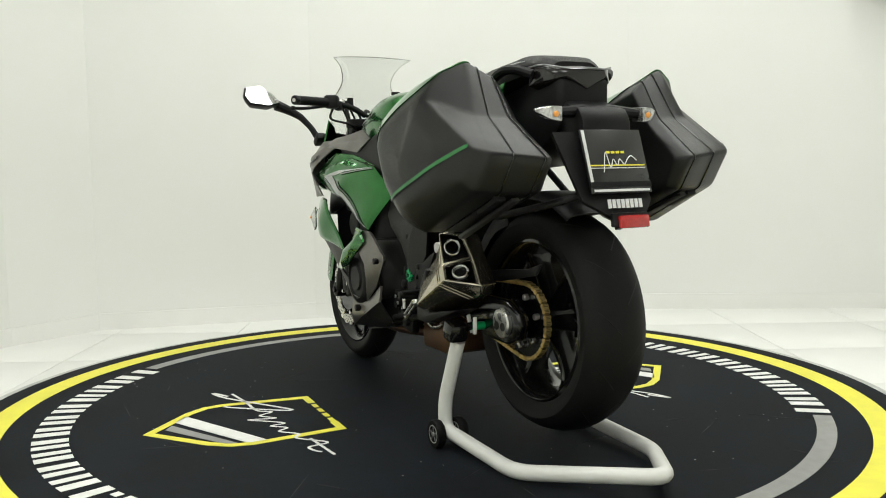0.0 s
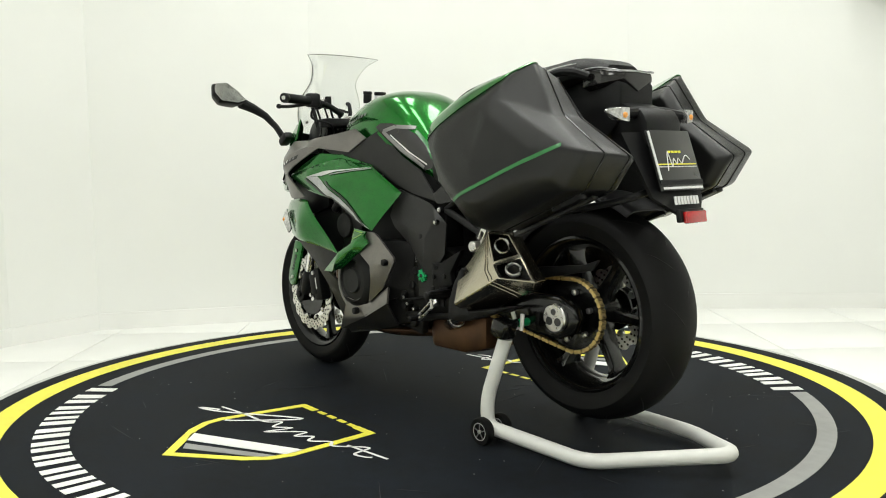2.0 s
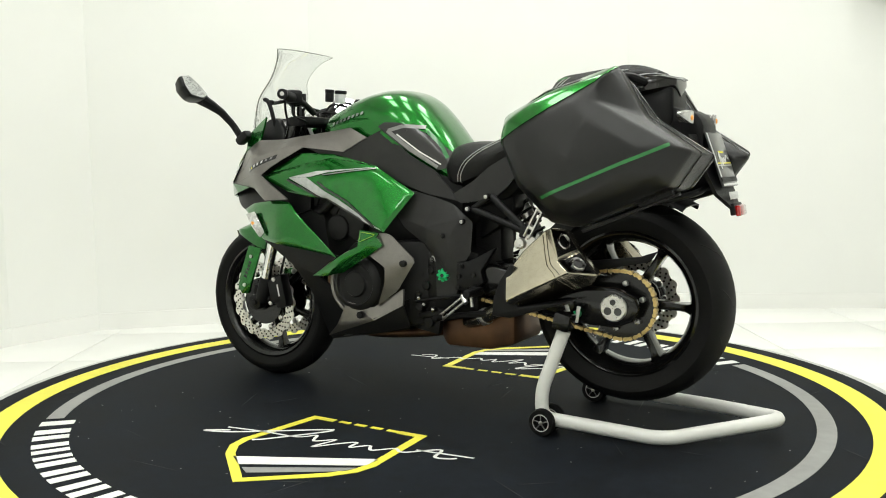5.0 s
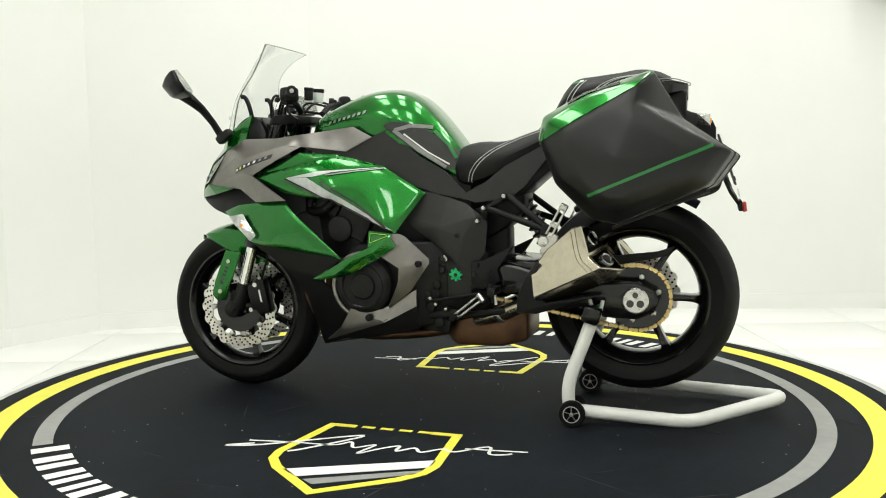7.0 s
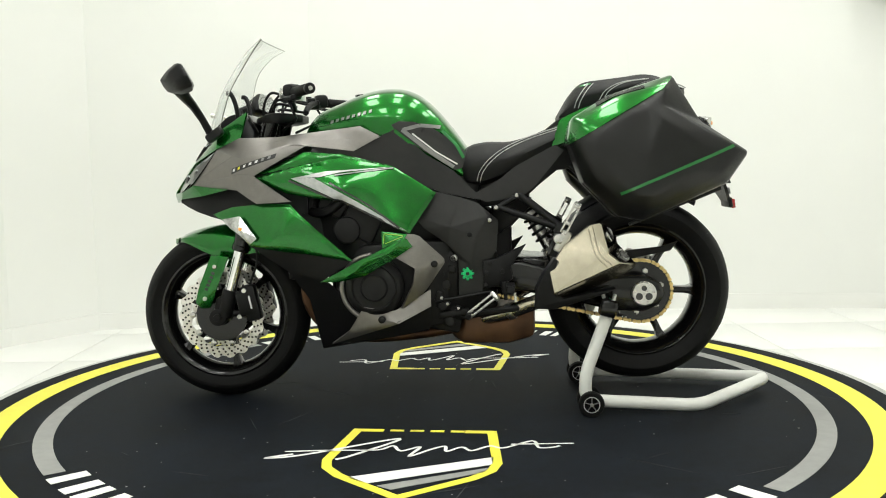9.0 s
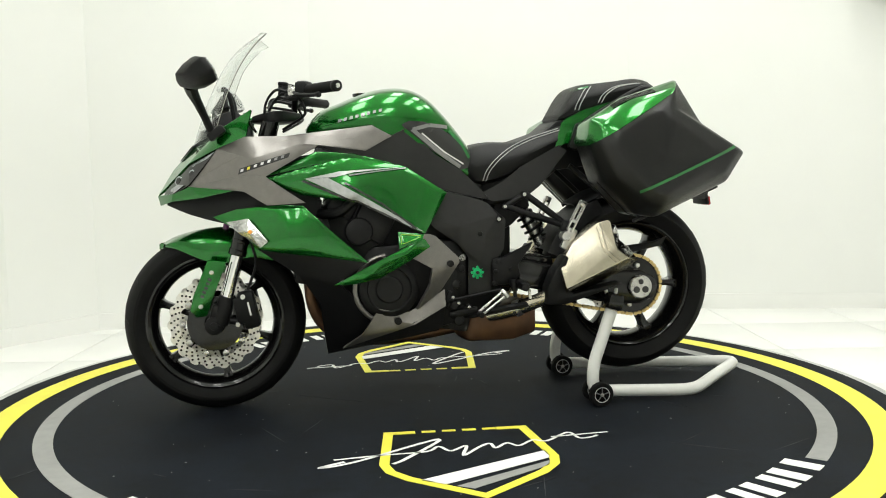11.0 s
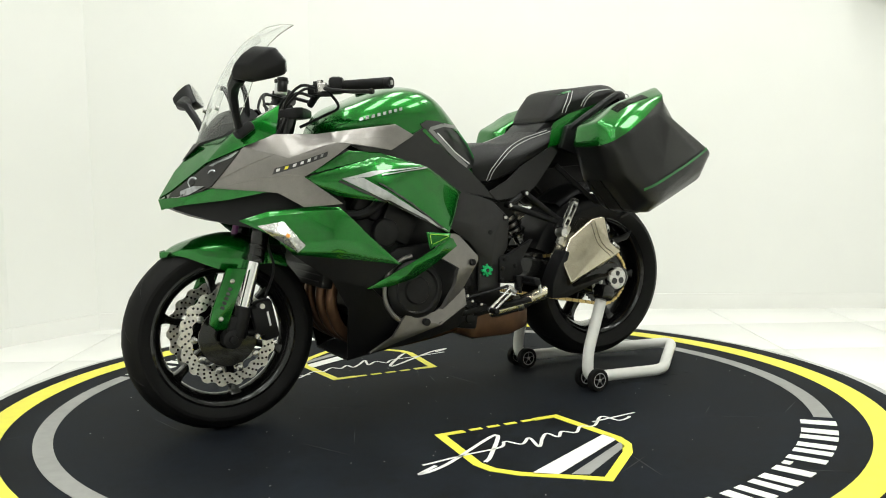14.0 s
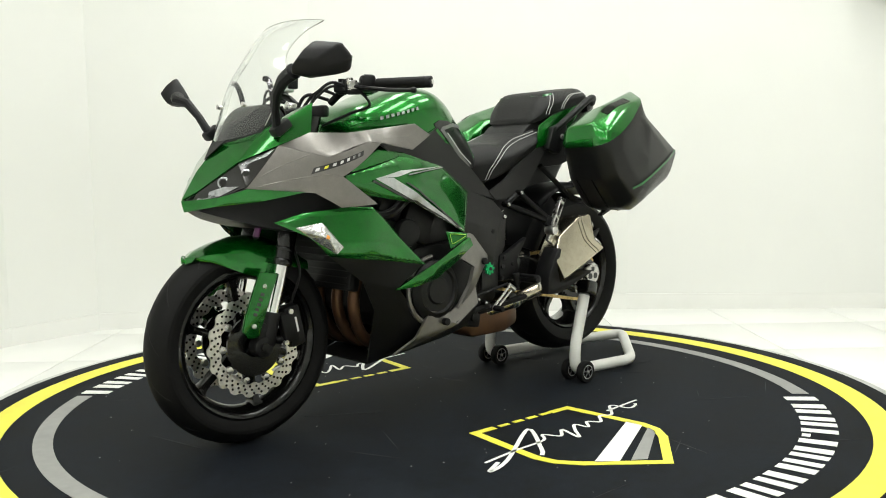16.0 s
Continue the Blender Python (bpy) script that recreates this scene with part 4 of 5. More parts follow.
# ---- stand ----
def stand():
    t = thing("paddock_stand", "white tubular rear paddock stand with small black wheels", "paddock stand")
    y0, y1 = -.252, .185
    run = bend([(.568, y0 + .01, .315), (.500, y0, .13), (.500, y0, .045), (.868, y0 + .01, .026), (1.155, .01, .058), (.905, y1 - .01, .030), (.500, y1, .045), (.500, y1, .13), (.568, y1 - .01, .315)], .055, 6)
    part("frame", tube([tuple(q) for q in run], .0205, 16, curved=False), STANDPAINT, t, "white powder-coated steel tube")
    for y, s in ((y0, -1), (y1, 1)):
        part("cradle", merge(box((.572, y, .345), (.055, .06, .055), (0, 15, 0), .012), rod((.575, y - s * .0, .35), (.575, y - s * .09, .36), .012)), GLOSSBLACK, t, "black rubber cradle")
        for o in (-.036, .036):
            w = new("wheel")
            w.parent, w.location = t, (.516, y + o, .041)
            part("tyre", revolve([(.022, -.012), (.038, -.012), (.041, -.006), (.041, .006), (.038, .012), (.022, .012)], 32), RUBBER, w)
            part("rim", revolve([(.004, -.010), (.026, -.010), (.026, .010), (.004, .010)], 24), GLOSSBLACK, w)
            for k in range(5):
                for f in (-1, 1):
                    part("spoke", moved(box((0, f * .0112, .014), (.0035, .002, .020), bevel=.0005), pose(0, 0, 0, 0, 72 * k, 0)), GREYD, w)
            part("ring", revolve([(.0235, -.0122), (.0265, -.0122), (.0265, .0122), (.0235, .0122)], 28), ALU, w)
            part("axle_cap", rod((0, -.015, 0), (0, .015, 0), .006, segs=12, bevel=.001), STEEL, w)
    return t


STAND = stand()


def front_end():
    v = dict(N0=(-.912, 0, .722), N1=(-.862, 0, .802), N2=(-.792, 0, .878), E1=(-.885, -.037, .744), E2=(-.80, -.117, .824), B=(-.718, -.118, .915), MB=(-.70, -.172, .928), H1=(-.705, -.180, .870),
             PK=(-.596, -.190, .991), PK2=(-.615, -.205, .906), BK=(-.64, -.150, .965))
    f = ["N0 N1 E1", "N1 N2 E2 E1", "N2 B E2", "B MB H1 E2", "MB PK PK2 H1", "B BK MB", "BK PK MB"]
    left = panel(v, f, .006, .003, (-.5, -.5, .7), bulge=.012)
    sides("nose_cowl", left, GREEN, BIKE, "metallic green nose cowl", 30)
    v = dict(E0=(-.893, -.022, .714), E1=(-.882, -.036, .741), E2=(-.797, -.115, .820), H1=(-.706, -.176, .865), H0=(-.797, -.158, .757), Hb=(-.85, -.098, .728))
    lens = panel(v, ["E0 E1 Hb", "E1 E2 H0 Hb", "E2 H1 H0"], .005, .002, (-.6, -.7, .3))
    sides("headlight", lens, SMOKE, BIKE, "smoked twin headlight", 20)
    o = Vector((-.0016, -.0018, .0006))
    for s in (-1, 1):
        # first outline: chrome reflector; second: the lens's whitish reflection as a pale patch
        for q in ([(-.887, -.031, .717), (-.872, -.048, .738), (-.835, -.104, .757), (-.812, -.140, .757), (-.848, -.098, .731)],
                  [(-.792, -.122, .815), (-.735, -.158, .847), (-.712, -.172, .860), (-.748, -.158, .826), (-.775, -.140, .812)]):
            bm = bmesh.new()
            fc = bm.faces.new([bm.verts.new(Vector((x, y, z)) + o) for x, y, z in q])
            bmesh.ops.solidify(bm, geom=[fc], thickness=-.0012)
            bmesh.ops.recalc_face_normals(bm, faces=bm.faces[:])
            part("reflector_or_glint", bm if s < 0 else flip(bm), BOWL, BIKE, "bright lamp reflector below, pale lens reflection above")
    for s in (-1, 1):
        for x, y, z, r in ((-.832, .094, .768, .019), (-.786, .138, .790, .017)):
            c, d = Vector((x, s * y, z)), Vector((-.68, s * .70, .18)).normalized()
            eye = part("projector", rod(tuple(c - d * .004), tuple(c + d * .0045), r, r * .9, 24, .002), BOWL, BIKE, "round chrome projector lamp")
            part("projector_lens", rod(tuple(c + d * .003), tuple(c + d * .0075), r * .74, r * .45, 24, .002), SMOKE, eye)
    part("nose_tab", panel(dict(a=(-.793, -.035, .884), b=(-.793, .035, .884), c=(-.838, 0, .834)), ["a b c"], .003, .001, (-1, 0, 1), bulge=0), BLACK, BIKE)
    v = dict(C0=(-.914, 0, .719), C1=(-.906, 0, .687), Ca=(-.860, -.088, .703), Cb=(-.76, -.172, .716), Cc=(-.655, -.228, .738), T1=(-.855, -.095, .727), T2=(-.795, -.160, .751))
    sides("nose_lip", panel(v, ["C0 C1 Ca T1", "T1 Ca Cb T2", "T2 Cb Cc"], .008, .002, (-.4, -.8, .1)), GREEN, BIKE, "metallic green lip under the headlights", 25)
    duct = loft([[(x, -w, zb), (x, -w * .9, zt), (x, w * .9, zt), (x, w, zb)] for x, zb, zt, w in ((-.88, .69, .72, .04), (-.80, .66, .74, .11), (-.68, .63, .78, .165), (-.58, .62, .82, .20), (-.47, .64, .84, .21), (-.40, .66, .85, .20))], 2, 1)
    part("air_duct", duct, BLACK, BIKE, "black intake ducting behind the nose")
    dash = loft([[(x, -w, zb), (x, -w * .7, zt), (x, w * .7, zt), (x, w, zb)] for x, zb, zt, w in ((-.775, .86, .885, .05), (-.74, .86, .945, .085), (-.69, .86, .985, .10), (-.64, .86, .985, .11), (-.60, .86, .93, .12))], 3, 1)
    part("dashboard", bevelled(dash, .004, 2, 40), BLACK, BIKE, "black instrument housing")
    part("display", box((-.606, 0, .955), (.008, .15, .07), (0, -30, 0)), SMOKE, BIKE)
    # screen
    rows = [((-.793, .884), (-.716, .118, .914)), ((-.765, .965), (-.69, .138, .985)), ((-.728, 1.055), (-.662, .142, 1.06)), ((-.685, 1.135), (-.628, .106, 1.135)),
            ((-.632, 1.197), (-.583, .122, 1.193)), ((-.572, 1.237), (-.543, .162, 1.226))]
    sec = []
    for (cx, cz), (x, y, z) in rows:
        sec.append([(x, -y, z), (cx * .62 + x * .38, -y * .66, cz * .62 + z * .38), (cx, 0, cz), (cx * .62 + x * .38, y * .66, cz * .62 + z * .38), (x, y, z)])
    sec = [[(x, y - .06 * max(0, z - .9), z) for x, y, z in r] for r in sec]
    bm = loft(sec, 6, 6, closed=False)
    bmesh.ops.solidify(bm, geom=bm.faces[:], thickness=.0032)
    bmesh.ops.recalc_face_normals(bm, faces=bm.faces[:])
    scr = part("windscreen", bm, SCREEN, BIKE, "tall clear touring windscreen", 50)
    scr.visible_shadow = False
    for rim in ([r[0] for r in sec], [r[-1] for r in sec], sec[-1]):
        part("screen_edge", tube(rim, .0011, 6, 5), GREYPRINT2, scr)
    part("screen_mount", panel(dict(a=(-.80, 0, .872), b=(-.722, -.122, .908), c=(-.700, -.128, .945), d=(-.772, 0, .93), e=(-.722, .122, .908), f=(-.700, .128, .945)), ["a b c d", "a d f e"], .004, .002, (-1, 0, .6)), BLACK, BIKE)
    for s in (-1, 1):
        part("screen_bracket", tube([(-.655, s * .075, .96), (-.662, s * .085, 1.02), (-.675, s * .09, 1.055), (-.690, s * .09, 1.06)], .008, 8), BLACK, BIKE)
        part("screen_bolt", rod((-.742, s * .07, .985), (-.752, s * .07, .988), .007, segs=12), STEEL, BIKE)
    # mirrors
    ring = [(-.518, 1.075), (-.505, 1.113), (-.43, 1.124), (-.375, 1.088), (-.345, 1.052), (-.40, 1.036), (-.495, 1.042)]
    for s in (-1, 1):
        def at(k, dx, cy=-.43, cz=1.072):
            k = k * .92
            j = k if s < 0 else k * .78
            return [((-.714 if s < 0 else -.684) + .33 * (-y - .43) - (z - 1.072) * .50 + dx, -s * (cy + (y - cy) * j + (.012 if s < 0 else .025)), cz + (.007 if s < 0 else -.022) + dx * .45 + (z - cz) * k) for y, z in ring]
        head = bmesh.new()
        lay = [[head.verts.new(q) for q in at(k, dx)] for k, dx in ((1.0, .004), (1.03, -.010), (.86, -.036), (.50, -.058))]
        for a, b in zip(lay, lay[1:]):
            for i in range(7):
                head.faces.new((a[i], a[(i + 1) % 7], b[(i + 1) % 7], b[i]))
        head.faces.new(lay[0])
        head.faces.new(lay[-1][::-1])
        bmesh.ops.recalc_face_normals(head, faces=head.faces[:])
        m = part("mirror", bevelled(head, .006, 3, 25), BLACK, BIKE, "angular black mirror")
        g = bmesh.new()
        f1 = g.faces.new([g.verts.new(q) for q in at(.93, .0058)])
        bmesh.ops.solidify(g, geom=[f1], thickness=.001)
        bmesh.ops.recalc_face_normals(g, faces=g.faces[:])
        part("mirror_glass", g, MIRROR, m, "mirror glass")
        part("mirror_stem", tube([(-.716, s * .190, .915), (-.735, s * .215, .965), (-.752, s * .252, 1.008), (-.762, s * .298, 1.035 if s < 0 else 1.018), (-.762 if s < 0 else -.735, s * .350, 1.055 if s < 0 else 1.030)], [.013, .012, .014, .018, .022], 10, 1), BLACK, BIKE)
        part("mirror_base", box((-.705, s * .19, .917), (.06, .04, .03), (0, -35, 0), .01), BLACK, BIKE)
        # bars
        part("handlebar", tube([(-.46, s * .09, 1.0), (-.455, s * .15, 1.03), (-.43, s * .24, 1.045), (-.34, s * .405, 1.045)], .011, 12), BLACK, BIKE)
        part("grip", rod((-.418, s * .262, 1.045), (-.345, s * .396, 1.045), .0165, segs=20, bevel=.002), RUBBER, BIKE, "black rubber grip")
        part("bar_end", rod((-.346, s * .394, 1.045), (-.337, s * .410, 1.045), .017, segs=20, bevel=.003), BLACK, BIKE)
        part("bar_end_cap", rod((-.338, s * .409, 1.045), (-.336, s * .412, 1.045), .007, segs=14), STEEL, BIKE)
        part("switch_block", merge(box((-.432, s * .235, 1.048), (.045, .055, .05), (0, 0, s * 28), .012), box((-.455, s * .20, 1.035), (.05, .03, .035), (0, 0, s * 25), .01)), BLACK, BIKE)
        part("lever", tube([(-.462, s * .215, 1.04), (-.455, s * .28, 1.03), (-.425, s * .345, 1.022), (-.395, s * .395, 1.02)], .006, 8), BLACK, BIKE)
        part("lever_tip", rod((-.398, s * .39, 1.02), (-.390, s * .402, 1.02), .0085, segs=12, bevel=.003), BLACK, BIKE)
        part("lever_clamp", merge(box((-.462, s * .195, 1.045), (.03, .045, .028), (0, 0, s * 20), .006), rod((-.47, s * .20, 1.03), (-.47, s * .20, 1.065), .010)), STEEL if s < 0 else BLACK, BIKE)
        part("cable", tube([(-.47, s * .19, 1.04), (-.52, s * .17, 1.05), (-.555, s * .13, 1.0), (-.55, s * .10, .92)], .0045, 6), BLACK, BIKE)
        part("cable", tube([(-.45, s * .22, 1.03), (-.43, s * .24, .985), (-.44, s * .16, .965), (-.50, s * .10, .93)], .0045, 6), BLACK, BIKE)
        # fork
        def ax(z):
            return (-.70 + (z - .383) * .28, s * .103, z)
        part("fork_tube", rod(ax(.53), ax(.97), .027, segs=24), GLOSSBLACK, BIKE, "black upper fork tube")
        part("fork_ring", merge(rod(ax(.525), ax(.545), .0295, segs=24, bevel=.003), rod(ax(.565), ax(.578), .0285, segs=24, bevel=.002)), GLOSSBLACK, BIKE)
        part("fork_stanchion", rod(ax(.375), ax(.53), .0205, segs=24), CHROME, BIKE, "polished fork stanchion")
        part("fork_foot", merge(rod(ax(.30), ax(.392), .028, .025, 20, .004), rod((-.74, s * .085, .298), (-.74, s * .128, .298), .030, segs=20, bevel=.004), box((-.728, s * .103, .33), (.05, .04, .07), (0, 15, 0), .01)), BLACK, BIKE, "black fork foot")
        part("axle_nut", rod((-.74, s * .127, .298), (-.74, s * .136, .298), .013, segs=16, bevel=.002), BLACK, BIKE)
        cal = merge(box((-.628, s * .096, .345), (.055, .05, .125), (0, -12, 0), .012), box((-.648, s * .108, .345), (.05, .03, .09), (0, -12, 0), .008), rod((-.69, s * .10, .31), (-.60, s * .10, .30), .012))
        part("brake_caliper", cal, BLACK, BIKE, "black radial brake caliper")
        part("caliper_mark", box((-.626, s * .1225, .35), (.006, .001, .045), (0, -12, 0), 0), WHITED, BIKE)
        for dz in (-.045, .045):
            part("caliper_bolt", rod((-.655 + dz * .2, s * .115, .345 + dz), (-.655 + dz * .2, s * .126, .345 + dz), .008, segs=10), STEEL, BIKE)
        guard = plate([(-.792, .330), (-.812, .352), (-.800, .40), (-.752, .515), (-.692, .508), (-.735, .40), (-.760, .333)], s * .124, s * .136, .003)
        part("fork_guard", guard, GREEN, BIKE, "metallic green fork guard")
        for x, z in ((-.740, .475), (-.778, .365)):
            part("guard_bolt", rod((x, s * .134, z), (x, s * .1405, z), .0075, segs=14, bevel=.001), STEEL, BIKE)
        for k in range(5):
            part("guard_bar", box((-.772 + k * .0063, s * .1366, .398 + k * .0135), (.012, .001, .009), (0, 25, 0), 0), BLACKD, BIKE)
        part("brake_hose", tube([(-.63, s * .10, .41), (-.60, s * .105, .50), (-.615, s * .10, .58), (-.60, s * .08, .68)], .0045, 6), BLACK, BIKE)
        v = dict(a=(-.684, -.218, .640), b=(-.614, -.249, .652), c=(-.556, -.268, .580), d=(-.580, -.266, .560), e=(-.648, -.240, .610), m=(-.615, -.270, .612))
        p = panel(v, ["a b m", "b c m", "c d m", "d e m", "e a m"], .006, .002)
        part("front_indicator", p if s < 0 else flip(p), LENS, BIKE, "clear front indicator", 10)
        part("indicator_bulb", rod((-.612, s * .262, .612), (-.604, s * .2685, .608), .008, .005, 12, .002), AMBER, BIKE)
    part("top_clamp", bevelled(loft([[(x, -w, zb), (x, -w, zt), (x, w, zt), (x, w, zb)] for x, zb, zt, w in ((-.60, .955, .975, .06), (-.55, .955, .985, .135), (-.50, .955, .99, .13), (-.44, .96, .985, .05))], 2, 1), .006), BLACK, BIKE, "black top clamp")
    part("brake_reservoir", rod((-.486, .105, 1.045), (-.482, .105, 1.082), .021, segs=20, bevel=.003), WHITED, BIKE, "white fluid reservoir")
    part("reservoir_cap", rod((-.482, .105, 1.080), (-.481, .105, 1.094), .023, segs=20, bevel=.003), BLACK, BIKE)
    part("clutch_reservoir", rod((-.498, .055, 1.05), (-.496, .055, 1.084), .016, segs=18, bevel=.003), BLACK, BIKE)
    part("reservoir_cap", rod((-.496, .055, 1.083), (-.495, .055, 1.096), .0175, segs=18, bevel=.003), BLACK, BIKE)
    for k, (y0, z0) in enumerate(((-.16, 1.03), (-.12, 1.02), (-.07, 1.01), (.13, 1.03), (.09, 1.0))):
        part("cable", tube([(-.455, y0, z0), (-.50 - .012 * k, y0 * .9, z0 + .012), (-.545, y0 * .6, .985), (-.55, y0 * .4, .92)], .0042 + .0006 * (k % 3), 6), BLACK, BIKE)
    part("clutch_perch", merge(box((-.468, -.165, 1.04), (.035, .05, .03), (0, 0, 20), .006), rod((-.46, -.15, 1.02), (-.46, -.15, 1.066), .012), rod((-.475, -.185, 1.03), (-.475, -.185, 1.06), .008)), BLACK, BIKE)
    part("ignition_lock", rod((-.545, 0, .98), (-.54, 0, 1.0), .02, segs=20, bevel=.003), STEEL, BIKE)
    part("hose", tube([(-.70, -.03, .60), (-.69, -.035, .64), (-.68, -.03, .68)], .010, 10), PURPLE, BIKE, "purple hose")
    # front mudguard
    sec = []
    for (x, z), (lx, lz), w in (((-.915, .553), (-.905, .549), .012), ((-.868, .583), (-.86, .548), .058), ((-.784, .606), (-.782, .515), .076), ((-.70, .612), (-.715, .498), .082), ((-.62, .590), (-.615, .515), .08), ((-.555, .545), (-.545, .50), .07)):
        sec.append([(lx, -w, lz), ((x + lx) / 2, -w * 1.03, (z * .6 + lz * .4)), (x, -w * .62, z - .008), (x, 0, z), (x, w * .62, z - .008), ((x + lx) / 2, w * 1.03, (z * .6 + lz * .4)), (lx, w, lz)])
    bm = loft(sec, 4, 2, closed=False)
    bmesh.ops.solidify(bm, geom=bm.faces[:], thickness=.004)
    bmesh.ops.recalc_face_normals(bm, faces=bm.faces[:])
    part("front_mudguard", bm, GREEN, BIKE, "metallic green front mudguard", 40)


front_end()


def engine_and_exhaust():
    def slab(rows, bev=.012):
        return bevelled(loft([[(x, -w, zb), (x, -w, zt), (x, w, zt), (x, w, zb)] for x, zb, zt, w in rows], 1, 1), bev, 2, 30)
    part("crankcase", slab(((-.32, .34, .48, .17), (-.22, .27, .55, .20), (-.02, .27, .56, .20), (.10, .29, .56, .15), (.22, .33, .52, .12))), ENGINE, BIKE, "black engine crankcase")
    part("cylinder_block", slab(((-.37, .48, .68, .17), (-.25, .46, .76, .19), (-.10, .46, .78, .17), (.0, .48, .80, .13), (.16, .50, .80, .11))), ENGINE, BIKE, "black cylinder block")
    part("radiator", box((-.43, 0, .57), (.04, .36, .28), (0, 12, 0), .008), ENGINE, BIKE, "black radiator")
    for k in range(12):
        part("radiator_fin", box((-.453 + (k - 6) * .0042, 0, .575 + (k - 6) * .02), (.004, .34, .003), (0, 12, 0), 0), TRIM, BIKE)
    for s in (-1, 1):
        # lumps seen through the fairing gap
        part("cam_cover", merge(box((-.22, s * .195, .63), (.12, .04, .12), (0, 25, 0), .02), rod((-.27, s * .19, .60), (-.27, s * .225, .60), .045, segs=24, bevel=.01), box((-.32, s * .18, .68), (.09, .04, .06), (0, 30, 0), .012)), ENGINE, BIKE)
        part("water_hose", tube([(-.41, s * .16, .66), (-.34, s * .205, .66), (-.28, s * .21, .70), (-.20, s * .18, .74)], .016, 10), BLACK, BIKE)
        part("inner_fairing", panel(dict(a=(-.50, -.20, .68), b=(-.40, -.17, .74), c=(-.34, -.17, .56), d=(-.36, -.19, .44), e=(-.46, -.21, .52)) if s < 0 else dict(a=(-.50, .20, .68), b=(-.40, .17, .74), c=(-.34, .17, .56), d=(-.36, .19, .44), e=(-.46, .21, .52)),
                                    ["a b c e", "c d e"], .006, .003, (0, s, 0)), BLACK, BIKE)
        part("frame_spar", tube([(-.40, s * .11, .84), (-.15, s * .13, .77), (.08, s * .115, .66), (.12, s * .11, .50), (.11, s * .11, .39)], [.036, .036, .036, .034, .03], 10, 1), ENGINE, BIKE)
        part("clutch_cover" if s < 0 else "generator_cover", moved(revolve([(.001, .14), (.096, .14), (.096, .238), (.086, .250), (.073, .254), (.068, .247), (.045, .249), (.040, .256), (.001, .256)], 40, False), pose(-.18, 0, .414, 0, 0, 0 if s > 0 else 180)), ENGINE, BIKE, "round black engine cover")
        arcp = [(-.18 + .108 * math.cos(radians(a)), s * .232, .414 + .108 * math.sin(radians(a))) for a in range(95, 275, 15)]
        part("cover_guard", tube(arcp, .008, 8, 2), SILVER, BIKE, "silver crash guard ring")
        part("cover_bolt", rod((-.155, s * .25, .312), (-.155, s * .268, .312), .012, segs=16, bevel=.002), BLACK, BIKE)
        for x, z, r in ((.055, .47, .02), (.075, .50, .014), (.04, .44, .013), (.03, .41, .012)):
            part("gearbox_boss", rod((x, s * .14, z), (x, s * .168, z), r, segs=18, bevel=.003), ENGINE if r > .015 else STEEL, BIKE)
        for k in (0, 1):
            y = s * (.05 + .085 * k)
            part("header_pipe", tube([(-.34, y, .53), (-.405, y, .47), (-.425, y * .98, .37), (-.37, y * .85, .27), (-.24, y * .7, .225), (-.05, y * .5, .23), (.10, y * .5, .255)], .019, 12), BURNT, BIKE, "heat-browned header pipe")
        part("link_pipe", tube([(.16, s * .10, .285), (.25, s * .155, .315), (.33, s * .20, .352), (.40, s * .235, .385)], .024, 14), TITAN, BIKE, "bare metal link pipe")
        part("pipe_clamp", rod((.255, s * .158, .317), (.275, s * .168, .327), .028, segs=20, bevel=.003), STEEL, BIKE)
        silencer(s)
        pegs(s)
    part("collector", slab(((.06, .225, .285, .09), (.10, .205, .30, .13), (.26, .205, .325, .13), (.345, .225, .332, .11)), .018), BURNT, BIKE, "heat-browned exhaust collector box")
    # swingarm and shock
    for s in (-1, 1):
        arm = plate([(.17, .495), (.30, .490), (.42, .455), (.56, .440), (.70, .438), (.755, .41), (.768, .378), (.75, .34), (.70, .318), (.60, .322), (.46, .355), (.32, .385), (.17, .40)], s * .122, s * .168, .014, 3)
        part("swingarm", arm, GLOSSBLACK, BIKE, "black aluminium swingarm")
        cap = part("axle_cap", moved(revolve([(.001, .0), (.040, .0), (.041, .010), (.037, .014), (.001, .014)], 32, False), pose(.697, s * .168, .380, 0, 0, 0 if s > 0 else 180)), STEEL if s < 0 else BLACK, BIKE, "silver axle adjuster cap")
        # the cap is uncut: black discs on it give the shade of its slots
        for a in (90, 210, 330):
            part("cap_slot_disc", rod((.697 + .018 * math.cos(radians(a)), s * .178, .38 + .018 * math.sin(radians(a))), (.697 + .018 * math.cos(radians(a)), s * .1835, .38 + .018 * math.sin(radians(a))), .0118 if a != 90 else .009, segs=14), BLACKD, cap)
        part("stand_bobbin", rod((.583, s * .165, .355), (.583, s * .205, .355), .012, segs=16, bevel=.003), ANOD, BIKE, "green stand bobbin")
        part("bobbin_fork", merge(rod((.575, s * .20, .335), (.560, s * .205, .385), .006), rod((.59, s * .20, .335), (.600, s * .205, .382), .006)), STANDPAINT, STAND)
    part("battery_tray", slab(((.20, .56, .74, .08), (.27, .60, .77, .08), (.33, .66, .80, .08))), BLACK, BIKE, "black inner tray")
    part("linkage", slab(((.17, .36, .62, .05), (.27, .36, .60, .05))), ENGINE, BIKE)
    part("swingarm_bridge", slab(((.28, .42, .50, .13), (.40, .41, .49, .13))), GLOSSBLACK, BIKE)
    part("shock_absorber", rod((.40, .02, .52), (.30, .02, .70), .022), STEEL, BIKE)
